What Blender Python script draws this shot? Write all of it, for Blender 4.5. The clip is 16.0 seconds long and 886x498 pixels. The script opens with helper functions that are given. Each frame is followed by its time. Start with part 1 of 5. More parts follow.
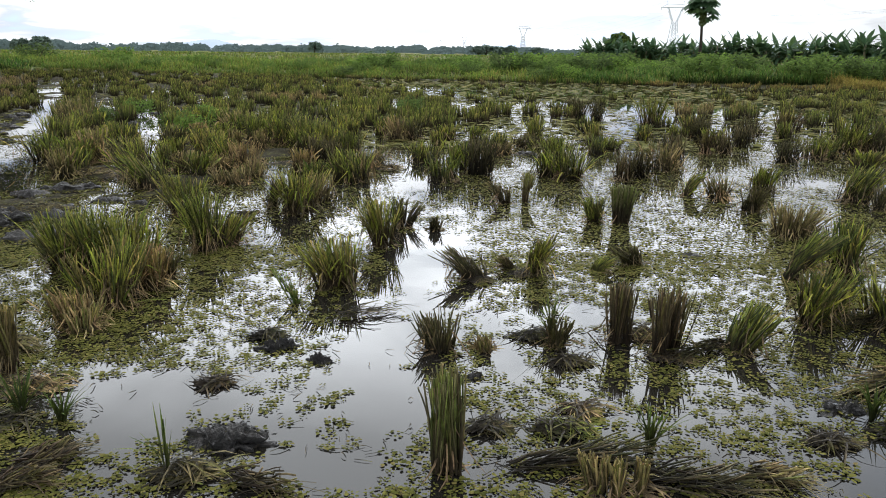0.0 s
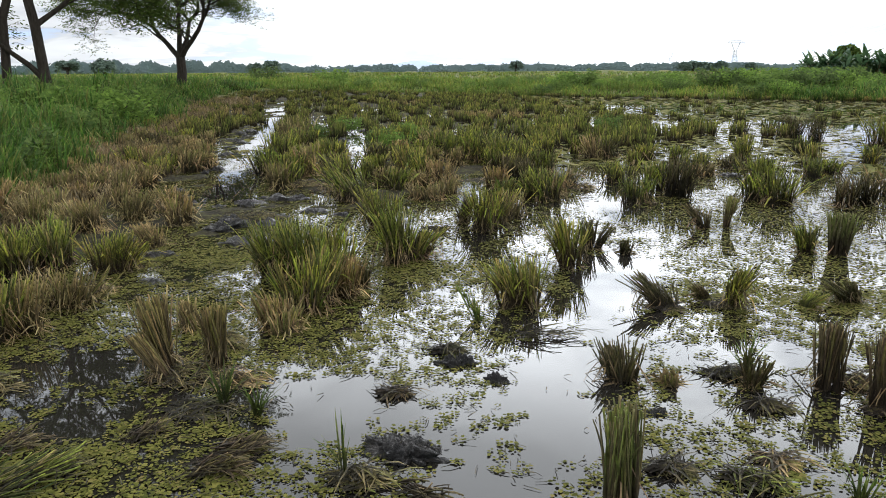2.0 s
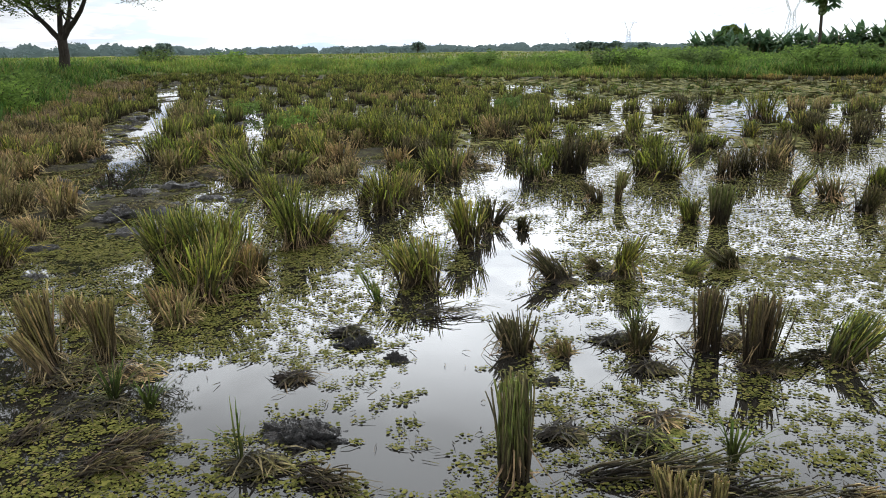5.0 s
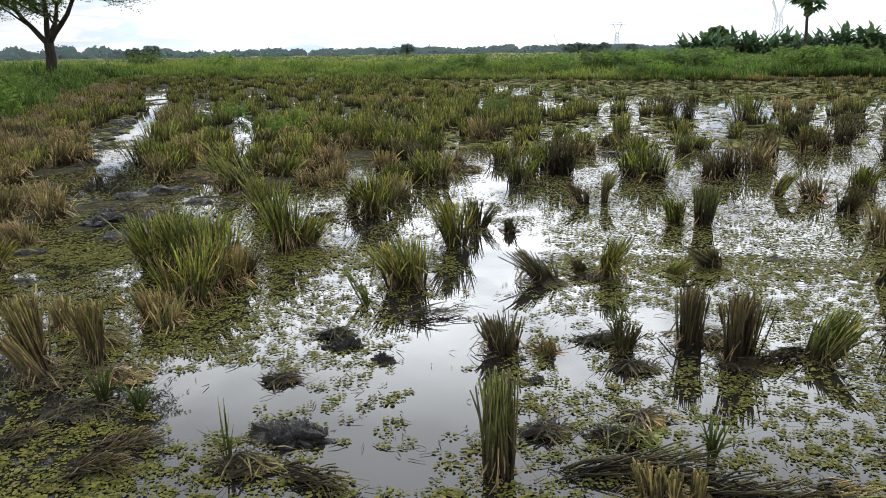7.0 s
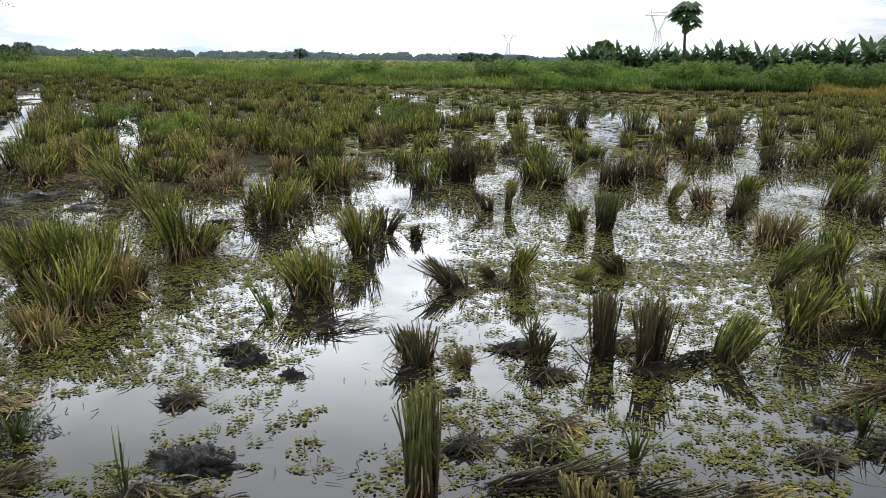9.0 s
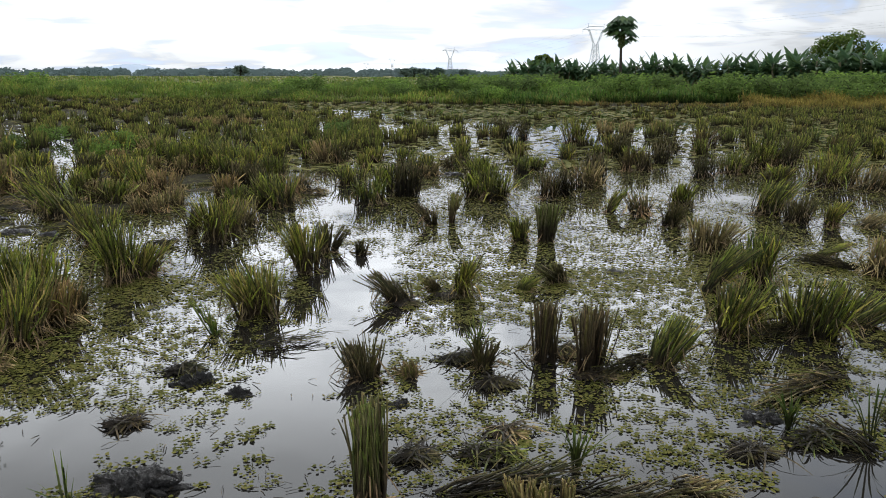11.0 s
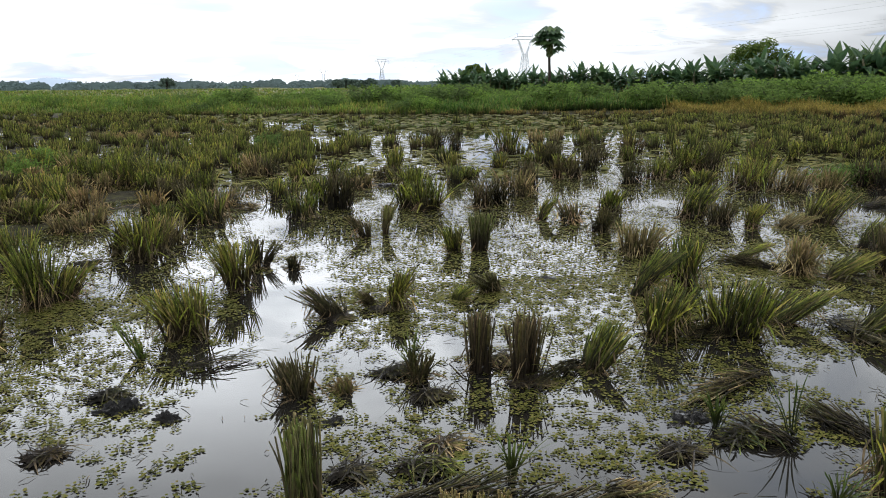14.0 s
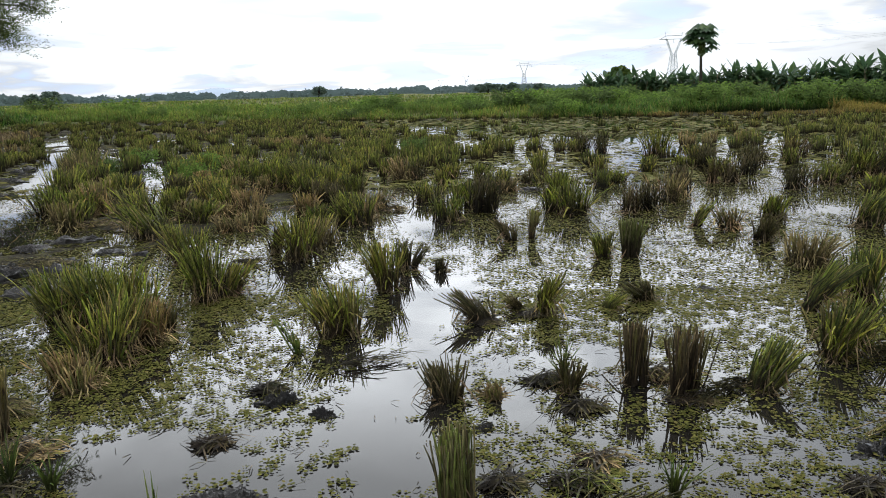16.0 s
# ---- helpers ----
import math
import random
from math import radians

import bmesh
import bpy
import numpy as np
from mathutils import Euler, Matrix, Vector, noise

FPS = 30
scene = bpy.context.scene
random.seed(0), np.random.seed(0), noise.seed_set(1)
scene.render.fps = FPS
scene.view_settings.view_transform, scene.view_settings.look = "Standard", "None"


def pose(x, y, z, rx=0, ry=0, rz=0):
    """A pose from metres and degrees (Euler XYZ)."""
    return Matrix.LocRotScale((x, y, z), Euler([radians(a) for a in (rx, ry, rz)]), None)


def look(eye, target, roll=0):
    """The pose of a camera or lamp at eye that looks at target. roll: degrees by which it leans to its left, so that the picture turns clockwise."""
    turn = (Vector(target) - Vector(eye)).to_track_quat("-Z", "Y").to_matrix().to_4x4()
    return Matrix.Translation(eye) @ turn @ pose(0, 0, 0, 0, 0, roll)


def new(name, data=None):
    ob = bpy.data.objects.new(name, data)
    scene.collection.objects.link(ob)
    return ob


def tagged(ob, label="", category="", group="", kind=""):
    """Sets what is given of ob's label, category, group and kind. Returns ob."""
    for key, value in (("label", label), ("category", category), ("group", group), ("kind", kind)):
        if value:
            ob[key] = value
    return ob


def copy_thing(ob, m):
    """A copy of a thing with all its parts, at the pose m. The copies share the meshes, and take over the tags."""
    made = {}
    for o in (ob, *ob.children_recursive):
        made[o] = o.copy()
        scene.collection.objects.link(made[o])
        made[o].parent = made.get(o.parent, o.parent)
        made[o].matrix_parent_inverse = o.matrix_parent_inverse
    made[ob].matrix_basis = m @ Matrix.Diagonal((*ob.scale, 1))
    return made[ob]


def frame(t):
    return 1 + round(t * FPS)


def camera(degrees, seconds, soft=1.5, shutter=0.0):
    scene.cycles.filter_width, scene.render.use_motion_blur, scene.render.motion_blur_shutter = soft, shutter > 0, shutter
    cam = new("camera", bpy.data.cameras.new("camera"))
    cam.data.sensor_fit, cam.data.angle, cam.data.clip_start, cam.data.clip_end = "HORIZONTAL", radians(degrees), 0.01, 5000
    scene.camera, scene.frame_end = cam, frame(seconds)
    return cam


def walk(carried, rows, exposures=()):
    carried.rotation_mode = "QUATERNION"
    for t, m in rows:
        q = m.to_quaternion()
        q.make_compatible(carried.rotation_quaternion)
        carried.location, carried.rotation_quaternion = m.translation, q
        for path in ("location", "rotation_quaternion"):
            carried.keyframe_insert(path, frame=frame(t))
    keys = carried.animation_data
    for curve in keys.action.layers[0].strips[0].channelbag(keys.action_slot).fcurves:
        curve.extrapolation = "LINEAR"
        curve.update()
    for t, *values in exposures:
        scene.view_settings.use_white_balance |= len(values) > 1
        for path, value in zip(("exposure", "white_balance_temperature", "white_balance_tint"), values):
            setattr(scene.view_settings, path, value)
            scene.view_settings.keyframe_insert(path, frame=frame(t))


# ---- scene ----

# ---- camera ----
cam = camera(61.59, 16.0, soft=1.0)
PATH = [
    (0, -0.000, -0.000, 1.500, 0.00, -14.84, -0.60),
    (0.5, 0.025, -0.004, 1.493, 9.39, -13.92, 0.40),
    (1, 0.039, 0.000, 1.493, 14.64, -13.62, 1.42),
    (1.5, 0.028, 0.015, 1.496, 16.93, -13.47, 0.70),
    (2, 0.035, 0.054, 1.505, 14.91, -13.54, 0.33),
    (2.5, 0.041, 0.062, 1.501, 13.03, -13.49, -0.19),
    (3, 0.038, 0.041, 1.498, 13.75, -13.39, -0.53),
    (3.5, 0.069, 0.051, 1.479, 13.10, -13.97, 0.20),
    (4, 0.072, 0.054, 1.488, 11.49, -14.71, 0.43),
    (4.5, 0.095, 0.053, 1.490, 9.68, -14.77, 0.81),
    (4.7, 0.101, 0.052, 1.497, 8.36, -14.90, 0.65),
    (6.8, 0.137, -0.001, 1.506, 6.33, -15.05, 0.81),
    (7, 0.136, 0.002, 1.513, 6.80, -14.83, 0.84),
    (7.5, 0.131, 0.017, 1.503, 7.87, -14.31, 1.20),
    (8, 0.083, 0.083, 1.490, 3.60, -14.13, 0.63),
    (8.5, 0.061, 0.115, 1.486, -0.06, -13.82, -0.54),
    (9, 0.041, 0.122, 1.488, -1.08, -14.31, -0.73),
    (9.2, 0.043, 0.125, 1.496, -3.27, -14.36, -0.95),
    (11.3, 0.061, 0.046, 1.503, -5.38, -12.68, -0.11),
    (11.5, 0.044, 0.073, 1.505, -4.32, -12.39, -0.17),
    (12, 0.056, 0.110, 1.500, -8.63, -12.36, 0.14),
    (12.5, 0.060, 0.095, 1.496, -12.10, -13.07, -0.42),
    (13, 0.087, 0.064, 1.507, -11.45, -12.61, 0.43),
    (13.5, 0.091, 0.066, 1.506, -10.61, -12.55, 0.68),
    (14, 0.092, 0.058, 1.513, -10.47, -12.46, 0.49),
    (14.5, 0.079, 0.076, 1.510, -10.23, -12.32, -0.31),
    (15, 0.091, 0.071, 1.507, -9.75, -12.40, -0.38),
    (15.5, 0.067, 0.096, 1.505, -7.98, -12.28, -0.11),
    (16, 0.027, 0.139, 1.500, 0.19, -11.96, 1.58),
]
EXPOSURES = [(0.0, 0.15), (0.5, 0.12), (1.5, 0.3), (4.5, 0.3), (7.0, 0.25), (8.0, 0.08), (8.5, 0.04), (9.0, 0.2), (11.5, -0.16), (12.0, -0.14), (12.5, 0.12), (13.0, -0.12), (13.5, 0.04), (14.0, 0.0), (14.5, 0.0), (15.0, 0.08), (16.0, -0.05)]
walk(cam, [(t, pose(x, y, z, 90 + p, r, w)) for t, x, y, z, w, p, r in PATH], EXPOSURES)

# ---- sky and sun ----
SUN_AZIMUTH, SUN_ELEVATION = radians(8), radians(46)
world = bpy.data.worlds.new("overcast_sky")
scene.world = world
world.use_nodes = True
wn, wl = world.node_tree.nodes, world.node_tree.links
wn.clear()


def sky_node(kind, **values):
    n = wn.new(kind)
    for key, value in values.items():
        n.inputs[key].default_value = value
    return n


def sky_math(op, a, b=0.0, clamp=False):
    n = wn.new("ShaderNodeMath")
    n.operation, n.use_clamp = op, clamp
    for i, v in enumerate((a, b)):
        if isinstance(v, (int, float)):
            n.inputs[i].default_value = v
        else:
            wl.new(v, n.inputs[i])
    return n.outputs[0]


coord = wn.new("ShaderNodeTexCoord")
split = wn.new("ShaderNodeSeparateXYZ")
wl.new(coord.outputs["Generated"], split.inputs[0])
clear_sky = wn.new("ShaderNodeTexSky")
clear_sky.sky_type, clear_sky.sun_disc = "NISHITA", False
clear_sky.sun_elevation, clear_sky.sun_rotation = SUN_ELEVATION, SUN_AZIMUTH
clear_sky.air_density, clear_sky.dust_density, clear_sky.ozone_density = 1.6, 0.2, 3.0
higher = wn.new("ShaderNodeCombineXYZ")  # seen between the clouds: the blue well above the horizon haze
wl.new(split.outputs[0], higher.inputs[0])
wl.new(split.outputs[1], higher.inputs[1])
wl.new(sky_math("ADD", split.outputs[2], 0.8), higher.inputs[2])
wl.new(higher.outputs[0], clear_sky.inputs["Vector"])
blue = wn.new("ShaderNodeVectorMath")
blue.operation = "SCALE"
blue.inputs["Scale"].default_value = 0.34
wl.new(clear_sky.outputs[0], blue.inputs[0])
# a cloud layer at one height: the direction is laid onto a plane, with cells that shrink towards the horizon
up = sky_math("MAXIMUM", split.outputs[2], 0.0)
flat = sky_math("DIVIDE", 1.0, sky_math("ADD", up, 0.14))
laid = wn.new("ShaderNodeVectorMath")
laid.operation = "SCALE"
wl.new(coord.outputs["Generated"], laid.inputs[0])
wl.new(flat, laid.inputs["Scale"])
cells = sky_node("ShaderNodeTexNoise", Scale=1.35, Detail=6.0, Roughness=0.52, Distortion=0.5)
wl.new(laid.outputs[0], cells.inputs["Vector"])
body = sky_node("ShaderNodeTexNoise", Scale=0.7, Detail=3.0, Roughness=0.5)
wl.new(laid.outputs[0], body.inputs["Vector"])
gaps = wn.new("ShaderNodeMapRange")
gaps.inputs["From Min"].default_value, gaps.inputs["From Max"].default_value = 0.33, 0.47
gaps.inputs["To Min"].default_value = 0.6
wl.new(cells.outputs["Fac"], gaps.inputs["Value"])
# cloud brightness: rises slowly with height, plus a bright lobe added low ahead
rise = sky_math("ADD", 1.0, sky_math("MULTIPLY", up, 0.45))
to_lobe = wn.new("ShaderNodeVectorMath")
to_lobe.operation = "DOT_PRODUCT"
LOBE_ELEVATION, LOBE_AZIMUTH = radians(22), radians(-3)  # added lobe, off the sun's direction, placed to brighten the water's reflections
to_lobe.inputs[1].default_value = (math.sin(LOBE_AZIMUTH) * math.cos(LOBE_ELEVATION), math.cos(LOBE_AZIMUTH) * math.cos(LOBE_ELEVATION), math.sin(LOBE_ELEVATION))
wl.new(coord.outputs["Generated"], to_lobe.inputs[0])
glow = sky_math("POWER", sky_math("MAXIMUM", to_lobe.outputs["Value"], 0.0), 5.0)
thick = sky_math("ADD", 0.45, sky_math("MULTIPLY", body.outputs["Fac"], 1.1))
# dims the unseen sky overhead, which darkens the near water and ambient light
deck = wn.new("ShaderNodeMapRange")
deck.interpolation_type = "SMOOTHSTEP"
for key, value in (("From Min", 0.35), ("From Max", 0.53), ("To Min", 1.0), ("To Max", 0.56)):
    deck.inputs[key].default_value = value
wl.new(sky_math("ADD", up, sky_math("MULTIPLY", sky_math("SUBTRACT", cells.outputs["Fac"], 0.5), 0.5)), deck.inputs["Value"])
low = wn.new("ShaderNodeMapRange")
low.interpolation_type = "SMOOTHSTEP"
for key, value in (("From Min", 0.08), ("From Max", 0.30), ("To Min", 0.36), ("To Max", 1.0)):
    low.inputs[key].default_value = value
wl.new(up, low.inputs["Value"])
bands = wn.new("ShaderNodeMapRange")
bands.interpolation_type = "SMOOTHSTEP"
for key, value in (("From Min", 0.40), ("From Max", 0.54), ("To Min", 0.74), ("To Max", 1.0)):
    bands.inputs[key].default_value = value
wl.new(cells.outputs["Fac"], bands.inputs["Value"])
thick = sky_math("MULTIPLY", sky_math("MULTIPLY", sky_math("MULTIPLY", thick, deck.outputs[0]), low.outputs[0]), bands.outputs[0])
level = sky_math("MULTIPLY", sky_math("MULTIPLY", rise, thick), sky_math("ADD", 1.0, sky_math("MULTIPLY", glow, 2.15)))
cloud = wn.new("ShaderNodeVectorMath")
cloud.operation = "SCALE"
cloud.inputs[0].default_value = (0.955, 1.0, 1.05)
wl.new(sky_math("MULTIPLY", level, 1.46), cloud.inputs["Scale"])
blend = wn.new("ShaderNodeMix")
blend.data_type = "RGBA"
wl.new(gaps.outputs[0], blend.inputs["Factor"])
wl.new(blue.outputs[0], blend.inputs[6])
wl.new(cloud.outputs[0], blend.inputs[7])
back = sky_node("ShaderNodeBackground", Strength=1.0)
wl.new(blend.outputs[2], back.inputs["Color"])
wout = wn.new("ShaderNodeOutputWorld")
wl.new(back.outputs[0], wout.inputs[0])

sun_data = bpy.data.lights.new("sun", "SUN")
sun_data.energy, sun_data.angle, sun_data.color = 0.9, radians(16), (1.0, 0.96, 0.9)
sun = new("sun", sun_data)
sun.matrix_world = look((math.sin(SUN_AZIMUTH) * 60 * math.cos(SUN_ELEVATION), math.cos(SUN_AZIMUTH) * 60 * math.cos(SUN_ELEVATION), 60 * math.sin(SUN_ELEVATION)), (0, 0, 0))


# ---- materials ----
class Mat:
    """A node material with short ways to add nodes."""

    def __init__(self, name):
        self.m = bpy.data.materials.new(name)
        self.m.use_nodes = True
        self.n, self.l = self.m.node_tree.nodes, self.m.node_tree.links
        self.p = self.n["Principled BSDF"]
        self.out = self.n["Material Output"]

    def put(self, target, value):
        if isinstance(value, (int, float, tuple)):
            target.default_value = value
        else:
            self.l.new(value, target)

    def noise(self, scale, detail=4.0, rough=0.55, stretch=None, world_space=False):
        t = self.n.new("ShaderNodeTexCoord")
        v = t.outputs["Object"]
        if world_space:
            v = self.n.new("ShaderNodeNewGeometry").outputs["Position"]
        if stretch:
            mp = self.n.new("ShaderNodeMapping")
            mp.inputs["Scale"].default_value = stretch
            self.l.new(v, mp.inputs[0])
            v = mp.outputs[0]
        k = self.n.new("ShaderNodeTexNoise")
        k.inputs["Scale"].default_value, k.inputs["Detail"].default_value, k.inputs["Roughness"].default_value = scale, detail, rough
        self.l.new(v, k.inputs["Vector"])
        return k.outputs["Fac"]

    def ramp(self, fac, stops):
        r = self.n.new("ShaderNodeValToRGB")
        e = r.color_ramp.elements
        while len(e) < len(stops):
            e.new(0.5)
        for el, (pos, col) in zip(e, stops):
            el.position, el.color = pos, (*col, 1.0)
        self.put(r.inputs[0], fac)
        return r.outputs[0]

    def mix(self, fac, a, b, how="MIX"):
        k = self.n.new("ShaderNodeMix")
        k.data_type, k.blend_type = "RGBA", how
        self.put(k.inputs["Factor"], fac)
        for slot, v in ((6, a), (7, b)):
            self.put(k.inputs[slot], (*v, 1.0) if isinstance(v, tuple) and len(v) == 3 else v)
        return k.outputs[2]

    def math(self, op, a, b=0.0):
        k = self.n.new("ShaderNodeMath")
        k.operation = op
        self.put(k.inputs[0], a)
        self.put(k.inputs[1], b)
        return k.outputs[0]

    def island(self):
        return self.n.new("ShaderNodeNewGeometry").outputs["Random Per Island"]

    def each(self):
        return self.n.new("ShaderNodeObjectInfo").outputs["Random"]

    def along(self):
        a = self.n.new("ShaderNodeAttribute")
        a.attribute_name = "along"
        return a.outputs["Fac"]

    def bump(self, height, strength=0.3, distance=0.01):
        b = self.n.new("ShaderNodeBump")
        b.inputs["Strength"].default_value, b.inputs["Distance"].default_value = strength, distance
        self.put(b.inputs["Height"], height)
        self.l.new(b.outputs[0], self.p.inputs["Normal"])

    def done(self, colour, rough=0.6, leaf=0.0, spec=0.5):
        self.put(self.p.inputs["Base Color"], (*colour, 1.0) if isinstance(colour, tuple) and len(colour) == 3 else colour)
        self.put(self.p.inputs["Roughness"], rough)
        self.put(self.p.inputs["Specular IOR Level"], spec)
        if leaf:
            t = self.n.new("ShaderNodeBsdfTranslucent")
            self.put(t.inputs["Color"], (*colour, 1.0) if isinstance(colour, tuple) and len(colour) == 3 else colour)
            k = self.n.new("ShaderNodeMixShader")
            k.inputs[0].default_value = leaf
            self.l.new(self.p.outputs[0], k.inputs[1])
            self.l.new(t.outputs[0], k.inputs[2])
            self.l.new(k.outputs[0], self.out.inputs["Surface"])
        return self.m


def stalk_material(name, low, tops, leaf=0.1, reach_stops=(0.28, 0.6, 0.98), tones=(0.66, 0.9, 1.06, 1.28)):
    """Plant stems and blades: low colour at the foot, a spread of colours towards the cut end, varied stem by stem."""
    k = Mat(name)
    n = len(tops)
    top = k.ramp(k.math("FRACT", k.math("ADD", k.island(), k.math("MULTIPLY", k.each(), 7.3))), [(0.04 + 0.92 * i / max(1, n - 1), c) for i, c in enumerate(tops)])
    # dark foot: on the stems it also stands in for shade between them
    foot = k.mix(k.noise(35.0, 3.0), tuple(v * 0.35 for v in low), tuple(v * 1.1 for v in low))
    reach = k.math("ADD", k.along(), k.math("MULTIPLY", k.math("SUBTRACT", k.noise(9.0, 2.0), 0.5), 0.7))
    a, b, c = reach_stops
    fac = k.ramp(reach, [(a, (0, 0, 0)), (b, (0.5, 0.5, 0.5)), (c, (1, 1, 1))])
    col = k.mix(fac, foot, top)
    streak = k.ramp(k.noise(70.0, 3.0, 0.6, (1.0, 1.0, 0.35), world_space=True), [(0.3, (0.45, 0.43, 0.4)), (0.52, (1.05, 1.05, 1.05)), (0.72, (1.55, 1.48, 1.35))])
    col = k.mix(1.0, col, streak, "MULTIPLY")
    plant = k.n.new("ShaderNodeAttribute")
    plant.attribute_name = "plant"
    kind = k.math("FRACT", k.math("ADD", k.each(), plant.outputs["Fac"]))
    p, q, r, t = tones
    each = k.ramp(kind, [(0.0, (p, p * 1.06, p * 0.95)), (0.35, (q, q * 1.04, q * 0.95)), (0.7, (r, r * 0.98, r * 0.92)), (1.0, (t, t * 0.9, t * 0.85))])
    col = k.mix(1.0, col, each, "MULTIPLY")
    return k.done(col, 0.65, leaf, 0.2)


GREENS = [(0.05, 0.065, 0.018), (0.18, 0.225, 0.042), (0.38, 0.41, 0.075), (0.34, 0.27, 0.11), (0.06, 0.10, 0.024), (0.17, 0.14, 0.065), (0.27, 0.315, 0.055), (0.045, 0.055, 0.02)]
TANS = [(0.30, 0.25, 0.09), (0.42, 0.34, 0.15), (0.12, 0.10, 0.045), (0.24, 0.23, 0.06), (0.34, 0.24, 0.12), (0.08, 0.065, 0.035)]
# stem low colours: brown feet, painted darker still as shade at the base
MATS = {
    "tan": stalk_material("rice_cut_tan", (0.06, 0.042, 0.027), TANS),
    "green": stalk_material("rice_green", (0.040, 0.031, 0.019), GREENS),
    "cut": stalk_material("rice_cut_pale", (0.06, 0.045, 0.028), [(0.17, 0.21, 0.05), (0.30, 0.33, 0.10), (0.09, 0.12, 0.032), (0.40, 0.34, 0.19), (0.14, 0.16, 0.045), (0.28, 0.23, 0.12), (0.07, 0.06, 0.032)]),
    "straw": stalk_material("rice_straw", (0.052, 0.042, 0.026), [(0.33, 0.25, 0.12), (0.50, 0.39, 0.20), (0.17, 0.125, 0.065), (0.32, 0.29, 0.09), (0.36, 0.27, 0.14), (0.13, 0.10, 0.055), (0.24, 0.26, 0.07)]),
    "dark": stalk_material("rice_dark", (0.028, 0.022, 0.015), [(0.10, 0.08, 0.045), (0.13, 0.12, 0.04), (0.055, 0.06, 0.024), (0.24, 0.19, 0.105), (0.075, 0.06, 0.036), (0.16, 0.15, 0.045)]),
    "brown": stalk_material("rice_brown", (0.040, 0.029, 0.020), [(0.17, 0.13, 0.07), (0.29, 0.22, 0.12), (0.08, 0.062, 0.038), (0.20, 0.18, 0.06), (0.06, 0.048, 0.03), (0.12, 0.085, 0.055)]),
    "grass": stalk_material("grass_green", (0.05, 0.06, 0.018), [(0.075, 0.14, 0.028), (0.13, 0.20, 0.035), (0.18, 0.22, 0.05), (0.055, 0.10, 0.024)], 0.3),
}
LEAF_REACH = (0.0, 0.15, 0.5)
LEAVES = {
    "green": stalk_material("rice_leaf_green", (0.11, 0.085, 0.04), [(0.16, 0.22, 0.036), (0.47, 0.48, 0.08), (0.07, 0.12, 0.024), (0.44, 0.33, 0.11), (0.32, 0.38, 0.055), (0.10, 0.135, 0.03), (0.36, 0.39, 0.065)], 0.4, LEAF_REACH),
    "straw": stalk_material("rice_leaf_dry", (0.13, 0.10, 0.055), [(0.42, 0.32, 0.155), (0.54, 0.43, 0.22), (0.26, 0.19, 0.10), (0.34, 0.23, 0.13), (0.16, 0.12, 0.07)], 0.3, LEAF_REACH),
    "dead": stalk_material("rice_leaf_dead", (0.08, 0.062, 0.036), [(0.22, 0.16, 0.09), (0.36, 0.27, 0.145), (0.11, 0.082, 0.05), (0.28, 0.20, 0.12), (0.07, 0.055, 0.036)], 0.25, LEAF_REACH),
    "cut": MATS["cut"],
    "tan": MATS["tan"],
    "dark": MATS["dark"],
    "brown": MATS["brown"],
    "grass": MATS["grass"],
}
WIDE = (0.5, 0.82, 1.08, 1.38)
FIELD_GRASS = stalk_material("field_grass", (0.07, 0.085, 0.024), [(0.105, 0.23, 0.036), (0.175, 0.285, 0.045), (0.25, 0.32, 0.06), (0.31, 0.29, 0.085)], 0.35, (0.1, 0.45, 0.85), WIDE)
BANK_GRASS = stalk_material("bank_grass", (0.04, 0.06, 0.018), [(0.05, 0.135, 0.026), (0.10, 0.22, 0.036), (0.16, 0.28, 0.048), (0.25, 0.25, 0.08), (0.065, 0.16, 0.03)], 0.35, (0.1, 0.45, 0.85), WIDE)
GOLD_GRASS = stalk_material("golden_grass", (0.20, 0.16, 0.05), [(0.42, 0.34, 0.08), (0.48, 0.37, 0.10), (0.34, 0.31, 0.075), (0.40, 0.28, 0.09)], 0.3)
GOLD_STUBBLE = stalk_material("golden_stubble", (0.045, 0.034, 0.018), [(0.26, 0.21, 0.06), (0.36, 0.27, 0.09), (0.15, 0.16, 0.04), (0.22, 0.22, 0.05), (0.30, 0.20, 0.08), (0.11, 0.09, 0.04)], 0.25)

k = Mat("wet_mud")
grain = k.noise(46.0, 8.0, 0.72, world_space=True)
k.bump(grain, 1.0, 0.055)
MUD = k.done(k.ramp(k.noise(11.0, 6.0, 0.65, world_space=True), [(0.3, (0.010, 0.009, 0.008)), (0.5, (0.022, 0.019, 0.017)), (0.7, (0.05, 0.043, 0.038))]), k.ramp(grain, [(0.35, (0.2, 0.2, 0.2)), (0.6, (0.7, 0.7, 0.7))]), 0.0, 0.6)

# still, silty water: a smooth surface over brown silt
k = Mat("silty_water")
k.bump(k.noise(3.0, 2.0, 0.4, world_space=True), 0.03, 0.02)
WATER = k.done(k.mix(k.noise(0.8, 3.0, world_space=True), (0.011, 0.010, 0.008), (0.019, 0.017, 0.014)), 0.02, 0.0, 0.5)
k.p.inputs["IOR"].default_value = 1.34

